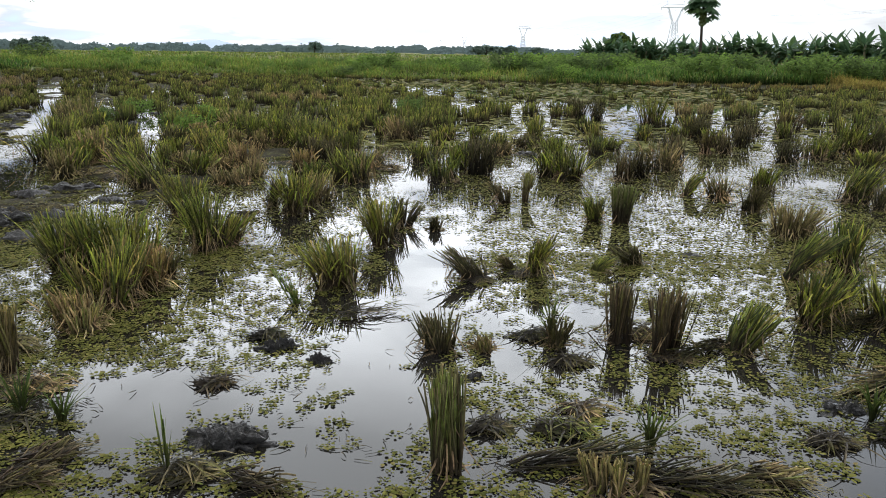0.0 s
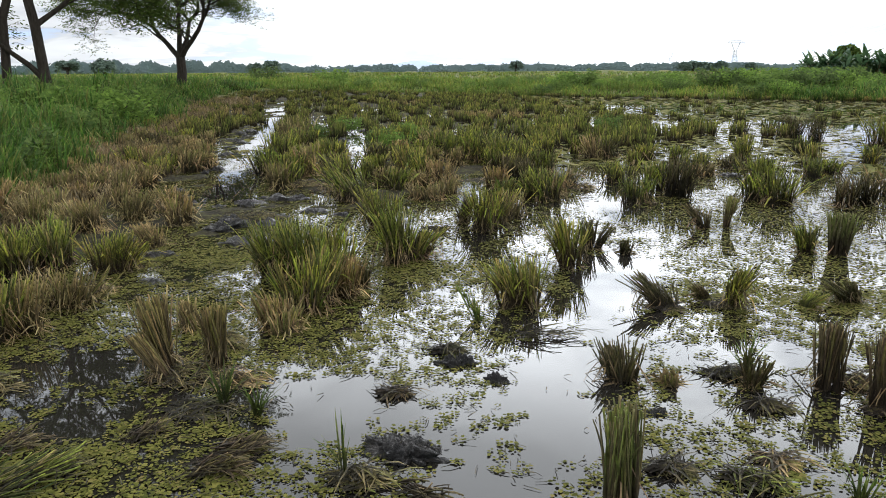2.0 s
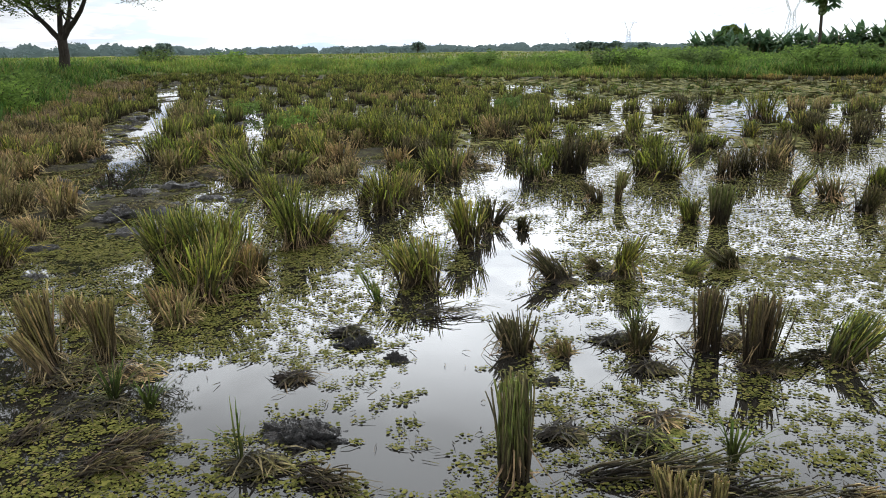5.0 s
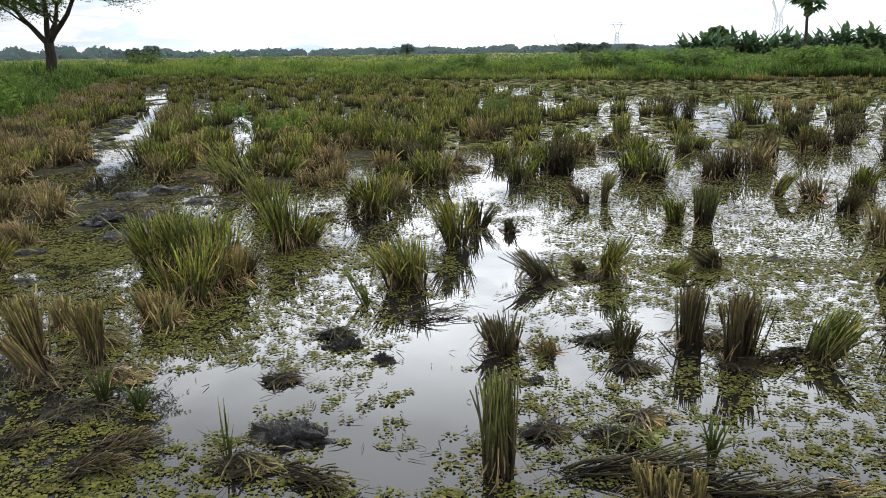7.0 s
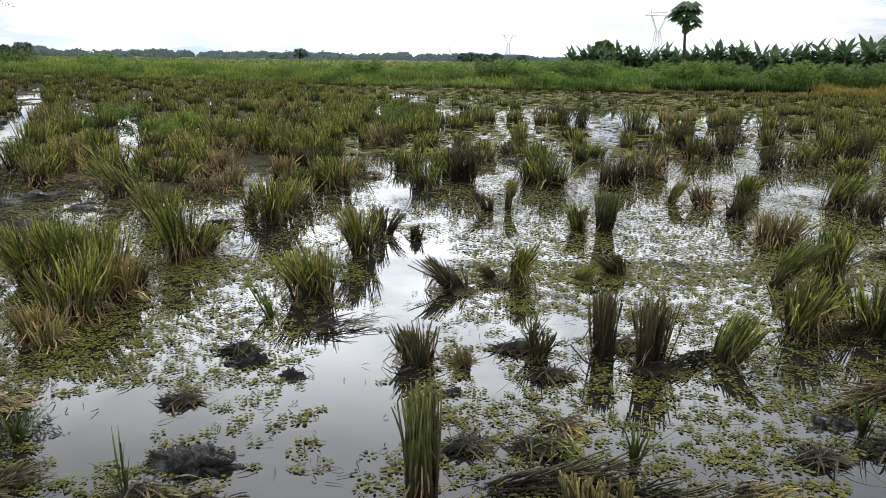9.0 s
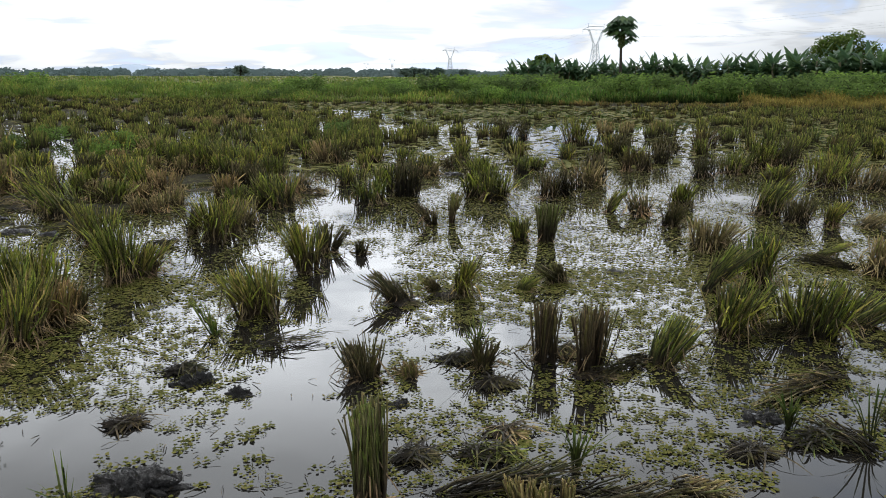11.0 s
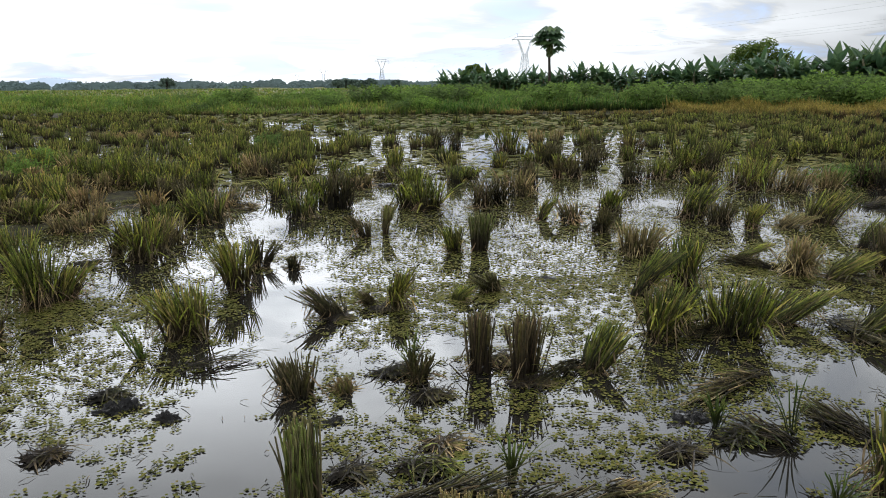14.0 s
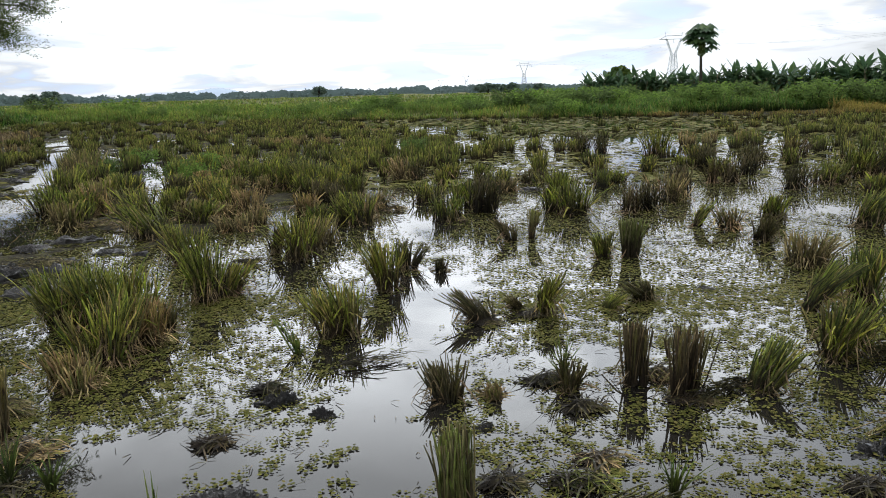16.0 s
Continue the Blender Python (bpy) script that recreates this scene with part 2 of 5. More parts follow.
k = Mat("field_ground")
far_tint = k.ramp(k.noise(0.03, 4.0, 0.6, world_space=True), [(0.35, (0.075, 0.10, 0.024)), (0.5, (0.11, 0.12, 0.034)), (0.65, (0.14, 0.11, 0.055))])
fine = k.noise(6.0, 6.0, 0.7, world_space=True)
near_tint = k.ramp(fine, [(0.3, (0.018, 0.016, 0.013)), (0.5, (0.04, 0.036, 0.024)), (0.7, (0.09, 0.085, 0.03))])
pos = k.n.new("ShaderNodeNewGeometry").outputs["Position"]
sep = k.n.new("ShaderNodeSeparateXYZ")
k.l.new(pos, sep.inputs[0])
grown = k.ramp(k.math("MULTIPLY", sep.outputs[2], 4.0), [(0.25, (0, 0, 0)), (0.7, (1, 1, 1))])
k.bump(fine, 1.0, 0.08)
GROUND = k.done(k.mix(grown, near_tint, far_tint), 0.9, 0.0, 0.05)

k = Mat("floating_weed")
WEED = k.done(k.mix(k.noise(1.3, 3.0, world_space=True), k.ramp(k.island(), [(0.0, (0.055, 0.06, 0.013)), (0.5, (0.115, 0.118, 0.024)), (0.85, (0.19, 0.18, 0.042)), (1.0, (0.18, 0.125, 0.055))]), k.ramp(k.island(), [(0.0, (0.042, 0.046, 0.012)), (1.0, (0.13, 0.12, 0.034))])), 0.75, 0.1, 0.03)

k = Mat("bark")
ridge = k.noise(14.0, 6.0, 0.65, (1.0, 1.0, 0.25))
k.bump(ridge, 0.8, 0.03)
BARK = k.done(k.ramp(ridge, [(0.3, (0.022, 0.018, 0.014)), (0.7, (0.07, 0.058, 0.045))]), 0.9, 0.0, 0.2)
k = Mat("tree_leaf")
TREE_LEAF = k.done(k.ramp(k.island(), [(0.0, (0.06, 0.10, 0.022)), (0.6, (0.10, 0.15, 0.033)), (1.0, (0.16, 0.20, 0.05))]), 0.7, 0.45, 0.05)
# distance haze painted into the leaf colour: paler and bluer
k = Mat("hazed_far_leaf")
HAZED_FAR_LEAF = k.done(k.mix(k.noise(0.02, 2.0, world_space=True), (0.14, 0.195, 0.19), (0.215, 0.275, 0.27)), 0.8, 0.0, 0.05)
# leaf greens raised and turned bluish to include some distance haze
k = Mat("banana_leaf")
vein = k.noise(9.0, 3.0, 0.5, (1.0, 6.0, 1.0))
bright = k.ramp(k.each(), [(0.0, (0.0, 0.0, 0.0)), (0.75, (0.25, 0.25, 0.25)), (1.0, (1.0, 1.0, 1.0))])
BANANA = k.done(k.mix(bright, k.ramp(vein, [(0.3, (0.045, 0.092, 0.05)), (0.7, (0.075, 0.14, 0.066))]), k.ramp(vein, [(0.3, (0.09, 0.16, 0.055)), (0.7, (0.17, 0.25, 0.075))])), 0.5, 0.35, 0.25)
k = Mat("banana_stem")
BANANA_STEM = k.done(k.ramp(k.noise(8.0, 4.0, 0.6, (1, 1, 0.3)), [(0.3, (0.07, 0.075, 0.03)), (0.7, (0.13, 0.11, 0.05))]), 0.6)
k = Mat("papaya_fruit")
FRUIT = k.done(k.mix(k.each(), (0.05, 0.08, 0.02), (0.08, 0.10, 0.03)), 0.45)
# grey steel with haze painted in: lighter and bluer, for the far pylons
k = Mat("hazed_steel")
HAZED_STEEL = k.done(k.mix(k.noise(2.0), (0.50, 0.53, 0.57), (0.60, 0.63, 0.66)), 0.6)
# the hills' pale blue is air haze put into the base colour
k = Mat("haze_tinted_hill")
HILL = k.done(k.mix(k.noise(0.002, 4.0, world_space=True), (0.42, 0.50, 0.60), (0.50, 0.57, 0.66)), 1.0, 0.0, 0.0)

# ---- mesh tools ----
TAU = math.tau


class Geo:
    """Collects vertices, faces and the along value (0 at the foot, 1 at the tip) of one mesh."""

    def __init__(self):
        self.v, self.f, self.a, self.t = [], [], [], []

    def tube(self, pts, radii, sides=4, along=(0.0, 1.0), cap=True):
        n0, m = len(self.v), len(pts)
        for i, (p, r) in enumerate(zip(pts, radii)):
            q = pts[min(i + 1, m - 1)]
            o = pts[max(i - 1, 0)]
            d = (Vector(q) - Vector(o)).normalized()
            s = d.cross(Vector((0.3, 0.9, 0.1)) if abs(d.z) > 0.8 else Vector((0, 0, 1))).normalized()
            u = s.cross(d)
            for k in range(sides):
                c = TAU * k / sides
                w = Vector(p) + s * (r * math.cos(c)) + u * (r * math.sin(c))
                self.v.append(w[:])
                self.a.append(along[0] + (along[1] - along[0]) * i / (m - 1))
        for i in range(m - 1):
            for k in range(sides):
                a, b = n0 + i * sides + k, n0 + i * sides + (k + 1) % sides
                self.f.append((a, b, b + sides, a + sides))
        if cap:
            e = n0 + (m - 1) * sides
            self.f.append(tuple(e + k for k in range(sides)))

    def blade(self, pts, widths, side, fold=0.0):
        """A thin leaf along pts; side is the way across it; fold lowers the middle."""
        n0 = len(self.v)
        m = len(pts)
        cols = 3 if fold else 2
        for i, (p, w) in enumerate(zip(pts, widths)):
            for k in range(cols):
                c = -1 + 2 * k / (cols - 1)
                dz = -fold * w if (cols == 3 and k == 1) else 0
                self.v.append((p[0] + side[0] * w * c / 2, p[1] + side[1] * w * c / 2, p[2] + side[2] * w * c / 2 + dz))
                self.a.append(i / (m - 1))
        for i in range(m - 1):
            for k in range(cols - 1):
                a = n0 + i * cols + k
                self.f.append((a, a + 1, a + 1 + cols, a + cols))

    def poly(self, pts, along=1.0):
        n0 = len(self.v)
        self.v.extend(pts)
        self.a.extend([along] * len(pts))
        self.f.append(tuple(range(n0, n0 + len(pts))))

    def mesh(self, name, material, smooth=False):
        me = bpy.data.meshes.new(name)
        me.from_pydata(self.v, [], self.f)
        at = me.attributes.new("along", "FLOAT", "POINT")
        at.data.foreach_set("value", np.array(self.a, dtype=np.float32))
        if self.t:
            pl = me.attributes.new("plant", "FLOAT", "POINT")
            pl.data.foreach_set("value", np.array(self.t, dtype=np.float32))
        me.materials.append(material)
        if smooth:
            me.polygons.foreach_set("use_smooth", np.ones(len(me.polygons), dtype=bool))
        me.update()
        return me


def part(name, geo, material, parent, label="", smooth=False):
    me = geo if isinstance(geo, bpy.types.Mesh) else geo.mesh(name, material, smooth)
    ob = new(name, me)
    ob.parent = parent
    return tagged(ob, label)


def rnd(a, b):
    return random.uniform(a, b)


def fbm(x, y, s):
    return noise.fractal(Vector((x * s, y * s, 3.7)), 1.0, 2.0, 4)


# ---- plan of the field ----
ROW = Vector((-0.41, 0.912))          # the way in which the planted rows run
ACROSS = Vector((0.912, 0.41))


def field_edge(x):
    """How far ahead the flooded field ends at x."""
    return np.interp(x, [-40, -25, -13, -4, 6, 14, 21, 30, 45], [56, 51, 45.5, 43, 39.5, 36, 34, 30, 24])


def bank_edge(y):
    """Where the grassy bank begins on the near side of the row strips."""
    return np.interp(y, [-5, 5.4, 6.5, 8.4, 13, 24, 46], [-6.3, -6.5, -6.8, -7.7, -10.4, -16.2, -27])


def channel(x, y):
    """Distance from the middle of the two open ditches between the rows, over their half width."""
    c1 = np.interp(y, [7.6, 10.5, 15.1, 24, 33], [-4.75, -5.95, -8.15, -12.3, -17.0])
    c2 = np.interp(y, [9.3, 13.3, 17, 20], [-3.6, -5.1, -6.7, -8.0])
    wave = 1.0 + 0.5 * fbm(x, y, 0.9)
    d1 = abs(x - c1 + 0.15 * fbm(1.0, y, 0.8)) / (0.36 * wave) if 7.5 < y < 36 else 9
    d2 = abs(x - c2) / (0.22 * wave) if 9 < y < 20 else 9
    return min(d1, d2)


OPEN_WATER = [
    (-0.31, 3.58, 0.24, 0.73),
    (-0.21, 2.89, 0.18, 0.3),
    (-0.15, 5.05, 0.17, 1.2),
    (-1.13, 3.07, 0.41, 0.2),
    (-0.69, 2.76, 0.23, 0.16),
    (-0.09, 5.72, 0.31, 0.53),
    (1.86, 2.48, 0.31, 0.18),
    (2.81, 3.32, 0.39, 0.21),
    (-2.69, 3.14, 0.36, 0.38),
    (-2.3, 2.52, 0.2, 0.14),
    (-0.24, 3.82, 0.17, 0.5),
    (0.35, 3.48, 0.09, 0.21),
    (0.84, 4.16, 0.07, 0.24),
    (-0.3, 9.48, 0.25, 1.36),
    (-1.53, 6.32, 0.22, 0.43),
    (5.35, 18.32, 0.55, 3.96),
    (3.76, 18.97, 0.42, 4.23),
    (5.61, 13.91, 0.37, 2.36),
    (4.47, 6.43, 0.36, 0.72),
    (6.74, 7.87, 0.52, 0.91),
    (4.55, 8.9, 0.33, 0.35),
    (5.96, 8.6, 0.29, 0.63),
    (-0.45, 2.43, 0.19, 0.13),
    (-1.26, 2.68, 0.16, 0.16),
]

def open_water(x, y):
    best = 9.0
    for cx, cy, rx, ry in OPEN_WATER:
        best = min(best, ((x - cx) / rx) ** 2 + ((y - cy) / ry) ** 2)
    return best


def muddy(x, y):
    """1 where the ground of the planted strips stands out of the water, 0 in the pools."""
    if y < 4.0 or x > 2.0:
        return 0.0
    side = np.interp(y, [4, 6, 8, 10, 16, 24, 30, 36, 45], [-4.4, -3.2, -2.2, -1.2, -0.6, -1.2, -4.0, -8.0, -12.0])
    return max(0.0, min(1.0, (side - x) / 0.8)) * (1.0 if channel(x, y) > 1.3 else 0.0)


def ground_z(x, y):
    z = -0.07 + 0.03 * fbm(x, y, 1.4) + 0.015 * fbm(x, y, 5.0)
    z += (0.075 + 0.03 * fbm(x, y, 2.5)) * muddy(x, y)
    bank = min(1.0, max(0.0, (bank_edge(y) - x) / 1.6))
    far = min(1.0, max(0.0, (y - field_edge(x)) / 3.0))
    z += 0.42 * max(bank, far * 0.75) + 0.05 * max(bank, far) * fbm(x, y, 0.5)
    if y < -1.0:
        z += min(0.35, (-1.0 - y) * 0.3)
    return z


def spaced(start, fine_to, step, end):
    out, v, s = [], 0.0, step
    while v < end:
        out.append(v)
        if v > fine_to:
            s *= 1.16
        v += s
    out.append(end)
    return out


# ---- ground and water ----
def make_ground():
    right = spaced(0, 9, 0.13, 4800)
    ahead = spaced(0, 18, 0.14, 4900)
    xs = [-v for v in reversed(right[1:])] + right
    ys = [-v for v in reversed(spaced(0, 3, 0.3, 4800)[1:])] + ahead
    g = Geo()
    for y in ys:
        for x in xs:
            g.v.append((x, y, ground_z(x, y)))
            g.a.append(0.0)
    w = len(xs)
    for j in range(len(ys) - 1):
        for i in range(w - 1):
            a = j * w + i
            g.f.append((a, a + 1, a + 1 + w, a + w))
    ob = new("ground", g.mesh("ground", GROUND, True))
    return tagged(ob, "wide flat farmland, wet mud in the field and grass beyond", "ground", kind="structure")


make_ground()
g = Geo()
NX, NY = 24, 24
for j in range(NY + 1):
    for i in range(NX + 1):
        g.v.append((-32 + 82 * i / NX, -2.4 + 60 * j / NY, 0.0))
        g.a.append(0.0)
for j in range(NY):
    for i in range(NX):
        a = j * (NX + 1) + i
        g.f.append((a, a + 1, a + NX + 2, a + NX + 1))
tagged(new("water", g.mesh("water", WATER, True)), "still shallow silty water flooding the harvested rice field", "water", kind="structure")


# ---- floating weed ----
# where the wind has packed it: centre, half sizes, extra share
WEED_ZONES = [(-2.3, 5.6, 1.2, 1.0, 0.3), (1.75, 3.3, 1.0, 0.75, 0.36), (2.6, 4.0, 1.0, 0.7, 0.4), (-2.9, 4.7, 1.5, 1.7, 0.4), (-1.9, 3.6, 1.0, 0.6, 0.2), (-1.6, 2.4, 0.7, 0.55, 0.2), (1.9, 5.4, 1.0, 0.9, 0.25), (-1.5, 4.0, 0.8, 0.7, 0.35)]


def weed_cover(x, y):
    """Share of the water that the weed covers."""
    o = open_water(x, y)
    c = 0.52 + 0.4 * fbm(x, y, 1.3) + 0.55 * fbm(x, y, 9.0)
    if x < -1.4 and 3.4 < y < 8 or x > 1.6 and 3.4 < y < 7:
        c += 0.25
    if o < 1.0:
        c -= 0.62 * (1.0 - o * 0.5)
    elif o < 1.8:
        c -= 0.25
    if 2.0 < x < 6.0 and 4.0 < y < 6.5:
        c += 0.1
    for zx, zy, rx, ry, add in WEED_ZONES:
        q = ((x - zx) / rx) ** 2 + ((y - zy) / ry) ** 2
        if q < 1:
            c += add * min(1.0, 2.0 * (1 - q))
    if x > 0.25 and 4.3 < y < 11 or y > 9:
        c += 0.26 + (0.16 if y < 11 or y < 17 and x > 1 else 0.0)
    if x < -1.5 and 4.5 < y < 14:
        c += 0.3
    if channel(x, y) < 1.0:
        c -= 0.6
    if y > 24 and -7 < x < 13:
        c += 0.35
    return c


def make_weed():
    g = Geo()
    rng = random.Random(5)

    def leaflet(x, y, r, z, a, sides):
        pts = []
        sq = rng.uniform(0.5, 0.9)
        tilt = rng.uniform(-0.16, 0.16)
        for k in range(sides):
            c = TAU * k / sides
            lx, ly = r * math.cos(c), r * sq * math.sin(c)
            pts.append((x + lx * math.cos(a) - ly * math.sin(a), y + lx * math.sin(a) + ly * math.cos(a), z + lx * tilt + 0.12 * r))
        g.poly(pts)

    def region(n, x0, x1, y0, y1, size, leaves, sides, clear):
        for _ in range(n):
            y = y0 + (y1 - y0) * rng.random()
            half = 1.2 + 0.72 * y
            x = rng.uniform(max(x0, -half), min(x1, half))
            if rng.random() > min(0.44 if y < 4.2 and x > -1.3 else 0.8, max(0.0, (weed_cover(x, y) - 0.28) * 1.6)) * clear:
                continue
            if ground_z(x, y) > 0.004 or x < bank_edge(y) or y > field_edge(x):
                continue
            r = size * rng.uniform(0.6, 1.3)
            m = rng.randint(*leaves)
            a0 = rng.uniform(0, TAU)
            if m == 1:
                leaflet(x, y, r, 0.004, a0, sides)
                continue
            for k in range(m):
                a = a0 + TAU * k / m + rng.uniform(-0.3, 0.3)
                d = r * rng.uniform(0.35, 1.0)
                leaflet(x + d * math.cos(a), y + d * math.sin(a), r * rng.uniform(0.24, 0.38), 0.003 + 0.006 * rng.random(), a, sides)

    region(40000, -5, 5, 1.5, 5.6, 0.029, (5, 8), 5, 0.85)
    region(92000, -8, 11, 5.0, 13.0, 0.046, (2, 3), 4, 0.95)
    region(36000, -14, 22, 12.0, 26.0, 0.115, (1, 3), 4, 0.9)
    region(24000, -24, 40, 24.0, 45.0, 0.18, (1, 2), 4, 0.9)
    ob = new("floating_weed", g.mesh("floating_weed", WEED))
    tagged(ob, "olive green floating water weed spread over the flooded field", "water weed", kind="stuff")


make_weed()


def make_litter():
    """Broken straw and dark bits floating all over the water."""
    g = Geo()
    rng = random.Random(6)
    n = 0
    while n < 6500:
        y = 1.5 + 12.5 * rng.random() ** 1.25
        half = 1.2 + 0.72 * y
        x = rng.uniform(-half, half)
        o = open_water(x, y)
        if ground_z(x, y) > 0.02 or o < 1.0 and rng.random() < 0.9 or fbm(x, y, 0.9) + 0.4 * fbm(x, y, 3.0) < rng.uniform(-0.35, 0.3):
            continue
        n += 1
        a, ln = rng.uniform(0, TAU), rng.uniform(0.008, 0.04) * (1 if y < 7 else 1.5)
        t = rng.uniform(0.0010, 0.0026) * (1 if y < 7 else 1.6)
        dx, dy, z = ln * math.cos(a), ln * math.sin(a), 0.006
        g.tube([(x - dx, y - dy, z), (x, y, z + rng.uniform(0, 0.012)), (x + dx, y + dy, z + rng.uniform(-0.003, 0.015))], [t, t, t * 0.7], 3)
    tagged(new("straw_litter", g.mesh("straw_litter", MATS["dark"])), "dark broken straw floating all over the water", "straw litter", kind="stuff")


make_litter()


# ---- rice stumps ----
def stem_lines(rng, h, r, spread, lean, n, ragged, side_lean=0.0):
    """The foot, middle and cut end of each stem of a stump."""
    out, tufts = [], []
    # a stump is a handful of tufts, each with its own height and tilt
    tilt = h * (0.03 + 0.24 * ragged)
    for _ in range(max(4, int(r * 70))):
        a, d = rng.uniform(0, TAU), math.sqrt(rng.random())
        tufts.append((r * d * math.cos(a), r * d * math.sin(a), rng.gauss(0, tilt), rng.gauss(0, tilt), 1 - 0.4 * ragged * rng.random()))
    for _ in range(n):
        a, d = rng.uniform(0, TAU), math.sqrt(rng.random())
        cx, cy, lx, ly, tall = rng.choice(tufts)
        bx, by = cx * 0.8 + r * 0.4 * d * math.cos(a), cy * 0.8 + r * 0.4 * d * math.sin(a)
        hh = h * tall * (1 - 0.8 * ragged * rng.random() ** 2.4)
        if rng.random() < 0.12 * (ragged + 0.3):
            hh *= rng.uniform(0.35, 0.75)
        jit = h * (0.04 + 0.14 * ragged)
        if ragged > 0.3 and rng.random() < 0.05 + 0.15 * ragged:
            jit = h * 0.38
            hh *= rng.uniform(0.6, 1.0)
        f = hh / h
        tx = bx + f * (bx * (spread - 1) + lean + lx + rng.gauss(0, jit))
        ty = by + f * (by * (spread - 1) + side_lean + ly + rng.gauss(0, jit))
        bow = rng.uniform(0.34, 0.52)
        mx, my = bx + (tx - bx) * bow + rng.uniform(-0.008, 0.008), by + (ty - by) * bow + rng.uniform(-0.008, 0.008)
        out.append(((bx, by, -0.05), (mx, my, hh * 0.52), (tx, ty, hh)))
    return out


def stem_set(rng, lines, thick, sides):
    g = Geo()
    for p0, p1, p2 in lines:
        t = thick * rng.uniform(0.6, 1.35)
        g.tube([p0, p1, p2], [t * 1.2, t, t * 0.75], sides)
    return g


def leaf_set(rng, h, r, spread, lean, n, width, droop, long=1.0):
    """Loose blades that rise from the ground, for grass."""
    g = Geo()
    for _ in range(n):
        a, d = rng.uniform(0, TAU), math.sqrt(rng.random())
        bx, by = r * d * math.cos(a), r * d * math.sin(a)
        z0 = h * rng.uniform(0.0, 0.3)
        out = rng.uniform(0.1, 0.7) * h * (0.25 + 0.3 * (spread - 1) + 0.35 * droop)
        oa = a + rng.uniform(-0.9, 0.9)
        ln = h * rng.uniform(0.6, 1.15) * long
        dz = rng.random() ** 1.6 * droop
        pts, ws = [], []
        for i in range(5):
            s = i / 4
            pts.append((bx * (1 + (spread - 1) * s) + lean * s * 1.1 + out * math.cos(oa) * s ** 1.7, by * (1 + (spread - 1) * s) + out * math.sin(oa) * s ** 1.7, max(0.005, z0 + (ln - z0) * s * (1 - dz * s * 0.95))))
            ws.append(width * (0.75, 1.0, 0.9, 0.65, 0.12)[i])
        sa = oa + math.pi / 2 + rng.uniform(-0.6, 0.6)
        g.blade(pts, ws, (math.cos(sa), math.sin(sa), rng.uniform(-0.3, 0.3)), 0.18)
    return g


def sheath_set(rng, lines, h, n, width, droop):
    """Leaves that leave the stems half way up, cut off at about the height of the stubble; some bend over."""
    g = Geo()
    for _ in range(n):
        p0, p1, p2 = (Vector(p) for p in rng.choice(lines))
        d = (p2 - p0).normalized()
        start = p0 + (p2 - p0) * rng.uniform(0.22, 0.72)
        out = Vector((p2.x * 0.5 + rng.gauss(0, 0.12), p2.y * 0.5 + rng.gauss(0, 0.12), 0.0))
        out = out.normalized() if out.length > 1e-4 else Vector((1, 0, 0))
        ln = h * rng.uniform(0.18, 0.55)
        bent = rng.random() < droop
        away = rng.uniform(0.35, 1.0) if bent else rng.uniform(0.02, 0.55)
        fall = rng.uniform(0.5, 1.5) if bent else rng.uniform(0.0, 0.12)
        pts = []
        for i in range(4):
            f = i / 3
            q = start + d * (ln * f) + out * (away * ln * f ** 1.5) - Vector((0, 0, fall * ln * f * f))
            pts.append((q.x, q.y, max(0.006, q.z)))
        w = width * rng.uniform(0.6, 1.25)
        blunt = rng.random() < 0.5
        sa = rng.uniform(0, TAU)
        g.blade(pts, (w * 0.7, w, w * 0.9, w * (0.6 if blunt else 0.1)), (math.cos(sa), math.sin(sa), rng.uniform(-0.25, 0.25)), 0.2)
    return g


def skirt_set(rng, lines, h, r, n, width):
    """Dead leaves and broken stems that hang from the stems, curl outwards and lie round the foot."""
    g = Geo()
    for _ in range(n):
        p0, p1, p2 = (Vector(p) for p in rng.choice(lines))
        f0 = rng.random() ** 1.3 * 0.75
        start = p0 + (p2 - p0) * f0
        start.z = max(0.012, start.z)
        a = math.atan2(p0.y, p0.x) + rng.gauss(0, 0.6)
        reach = rng.uniform(0.02, 0.12) + max(0.0, r - math.hypot(start.x, start.y)) * rng.uniform(0.4, 1.1)
        end = start + Vector((math.cos(a) * reach, math.sin(a) * reach, 0))
        end.z = max(0.005, start.z * rng.uniform(-0.3, 0.55))
        lift = start.z * rng.uniform(-0.1, 0.3)
        twist = rng.uniform(-0.03, 0.03)
        pts = []
        for i in range(4):
            f = i / 3
            q = start.lerp(end, f)
            q.z += lift * 4 * f * (1 - f)
            pts.append((q.x - math.sin(a) * twist * 4 * f * (1 - f), q.y + math.cos(a) * twist * 4 * f * (1 - f), max(0.004, q.z)))
        if rng.random() < 0.3:
            t = width * rng.uniform(0.2, 0.4)
            g.tube(pts, [t, t, t, t * 0.7], 3, along=(0.35, 1.0))
        else:
            w = width * rng.uniform(0.45, 1.1)
            sa = a + math.pi / 2 + rng.uniform(-0.7, 0.7)
            g.blade(pts, (w, w, w * 0.8, w * 0.25), (math.cos(sa), math.sin(sa), rng.uniform(-0.6, 0.6)))
    return g


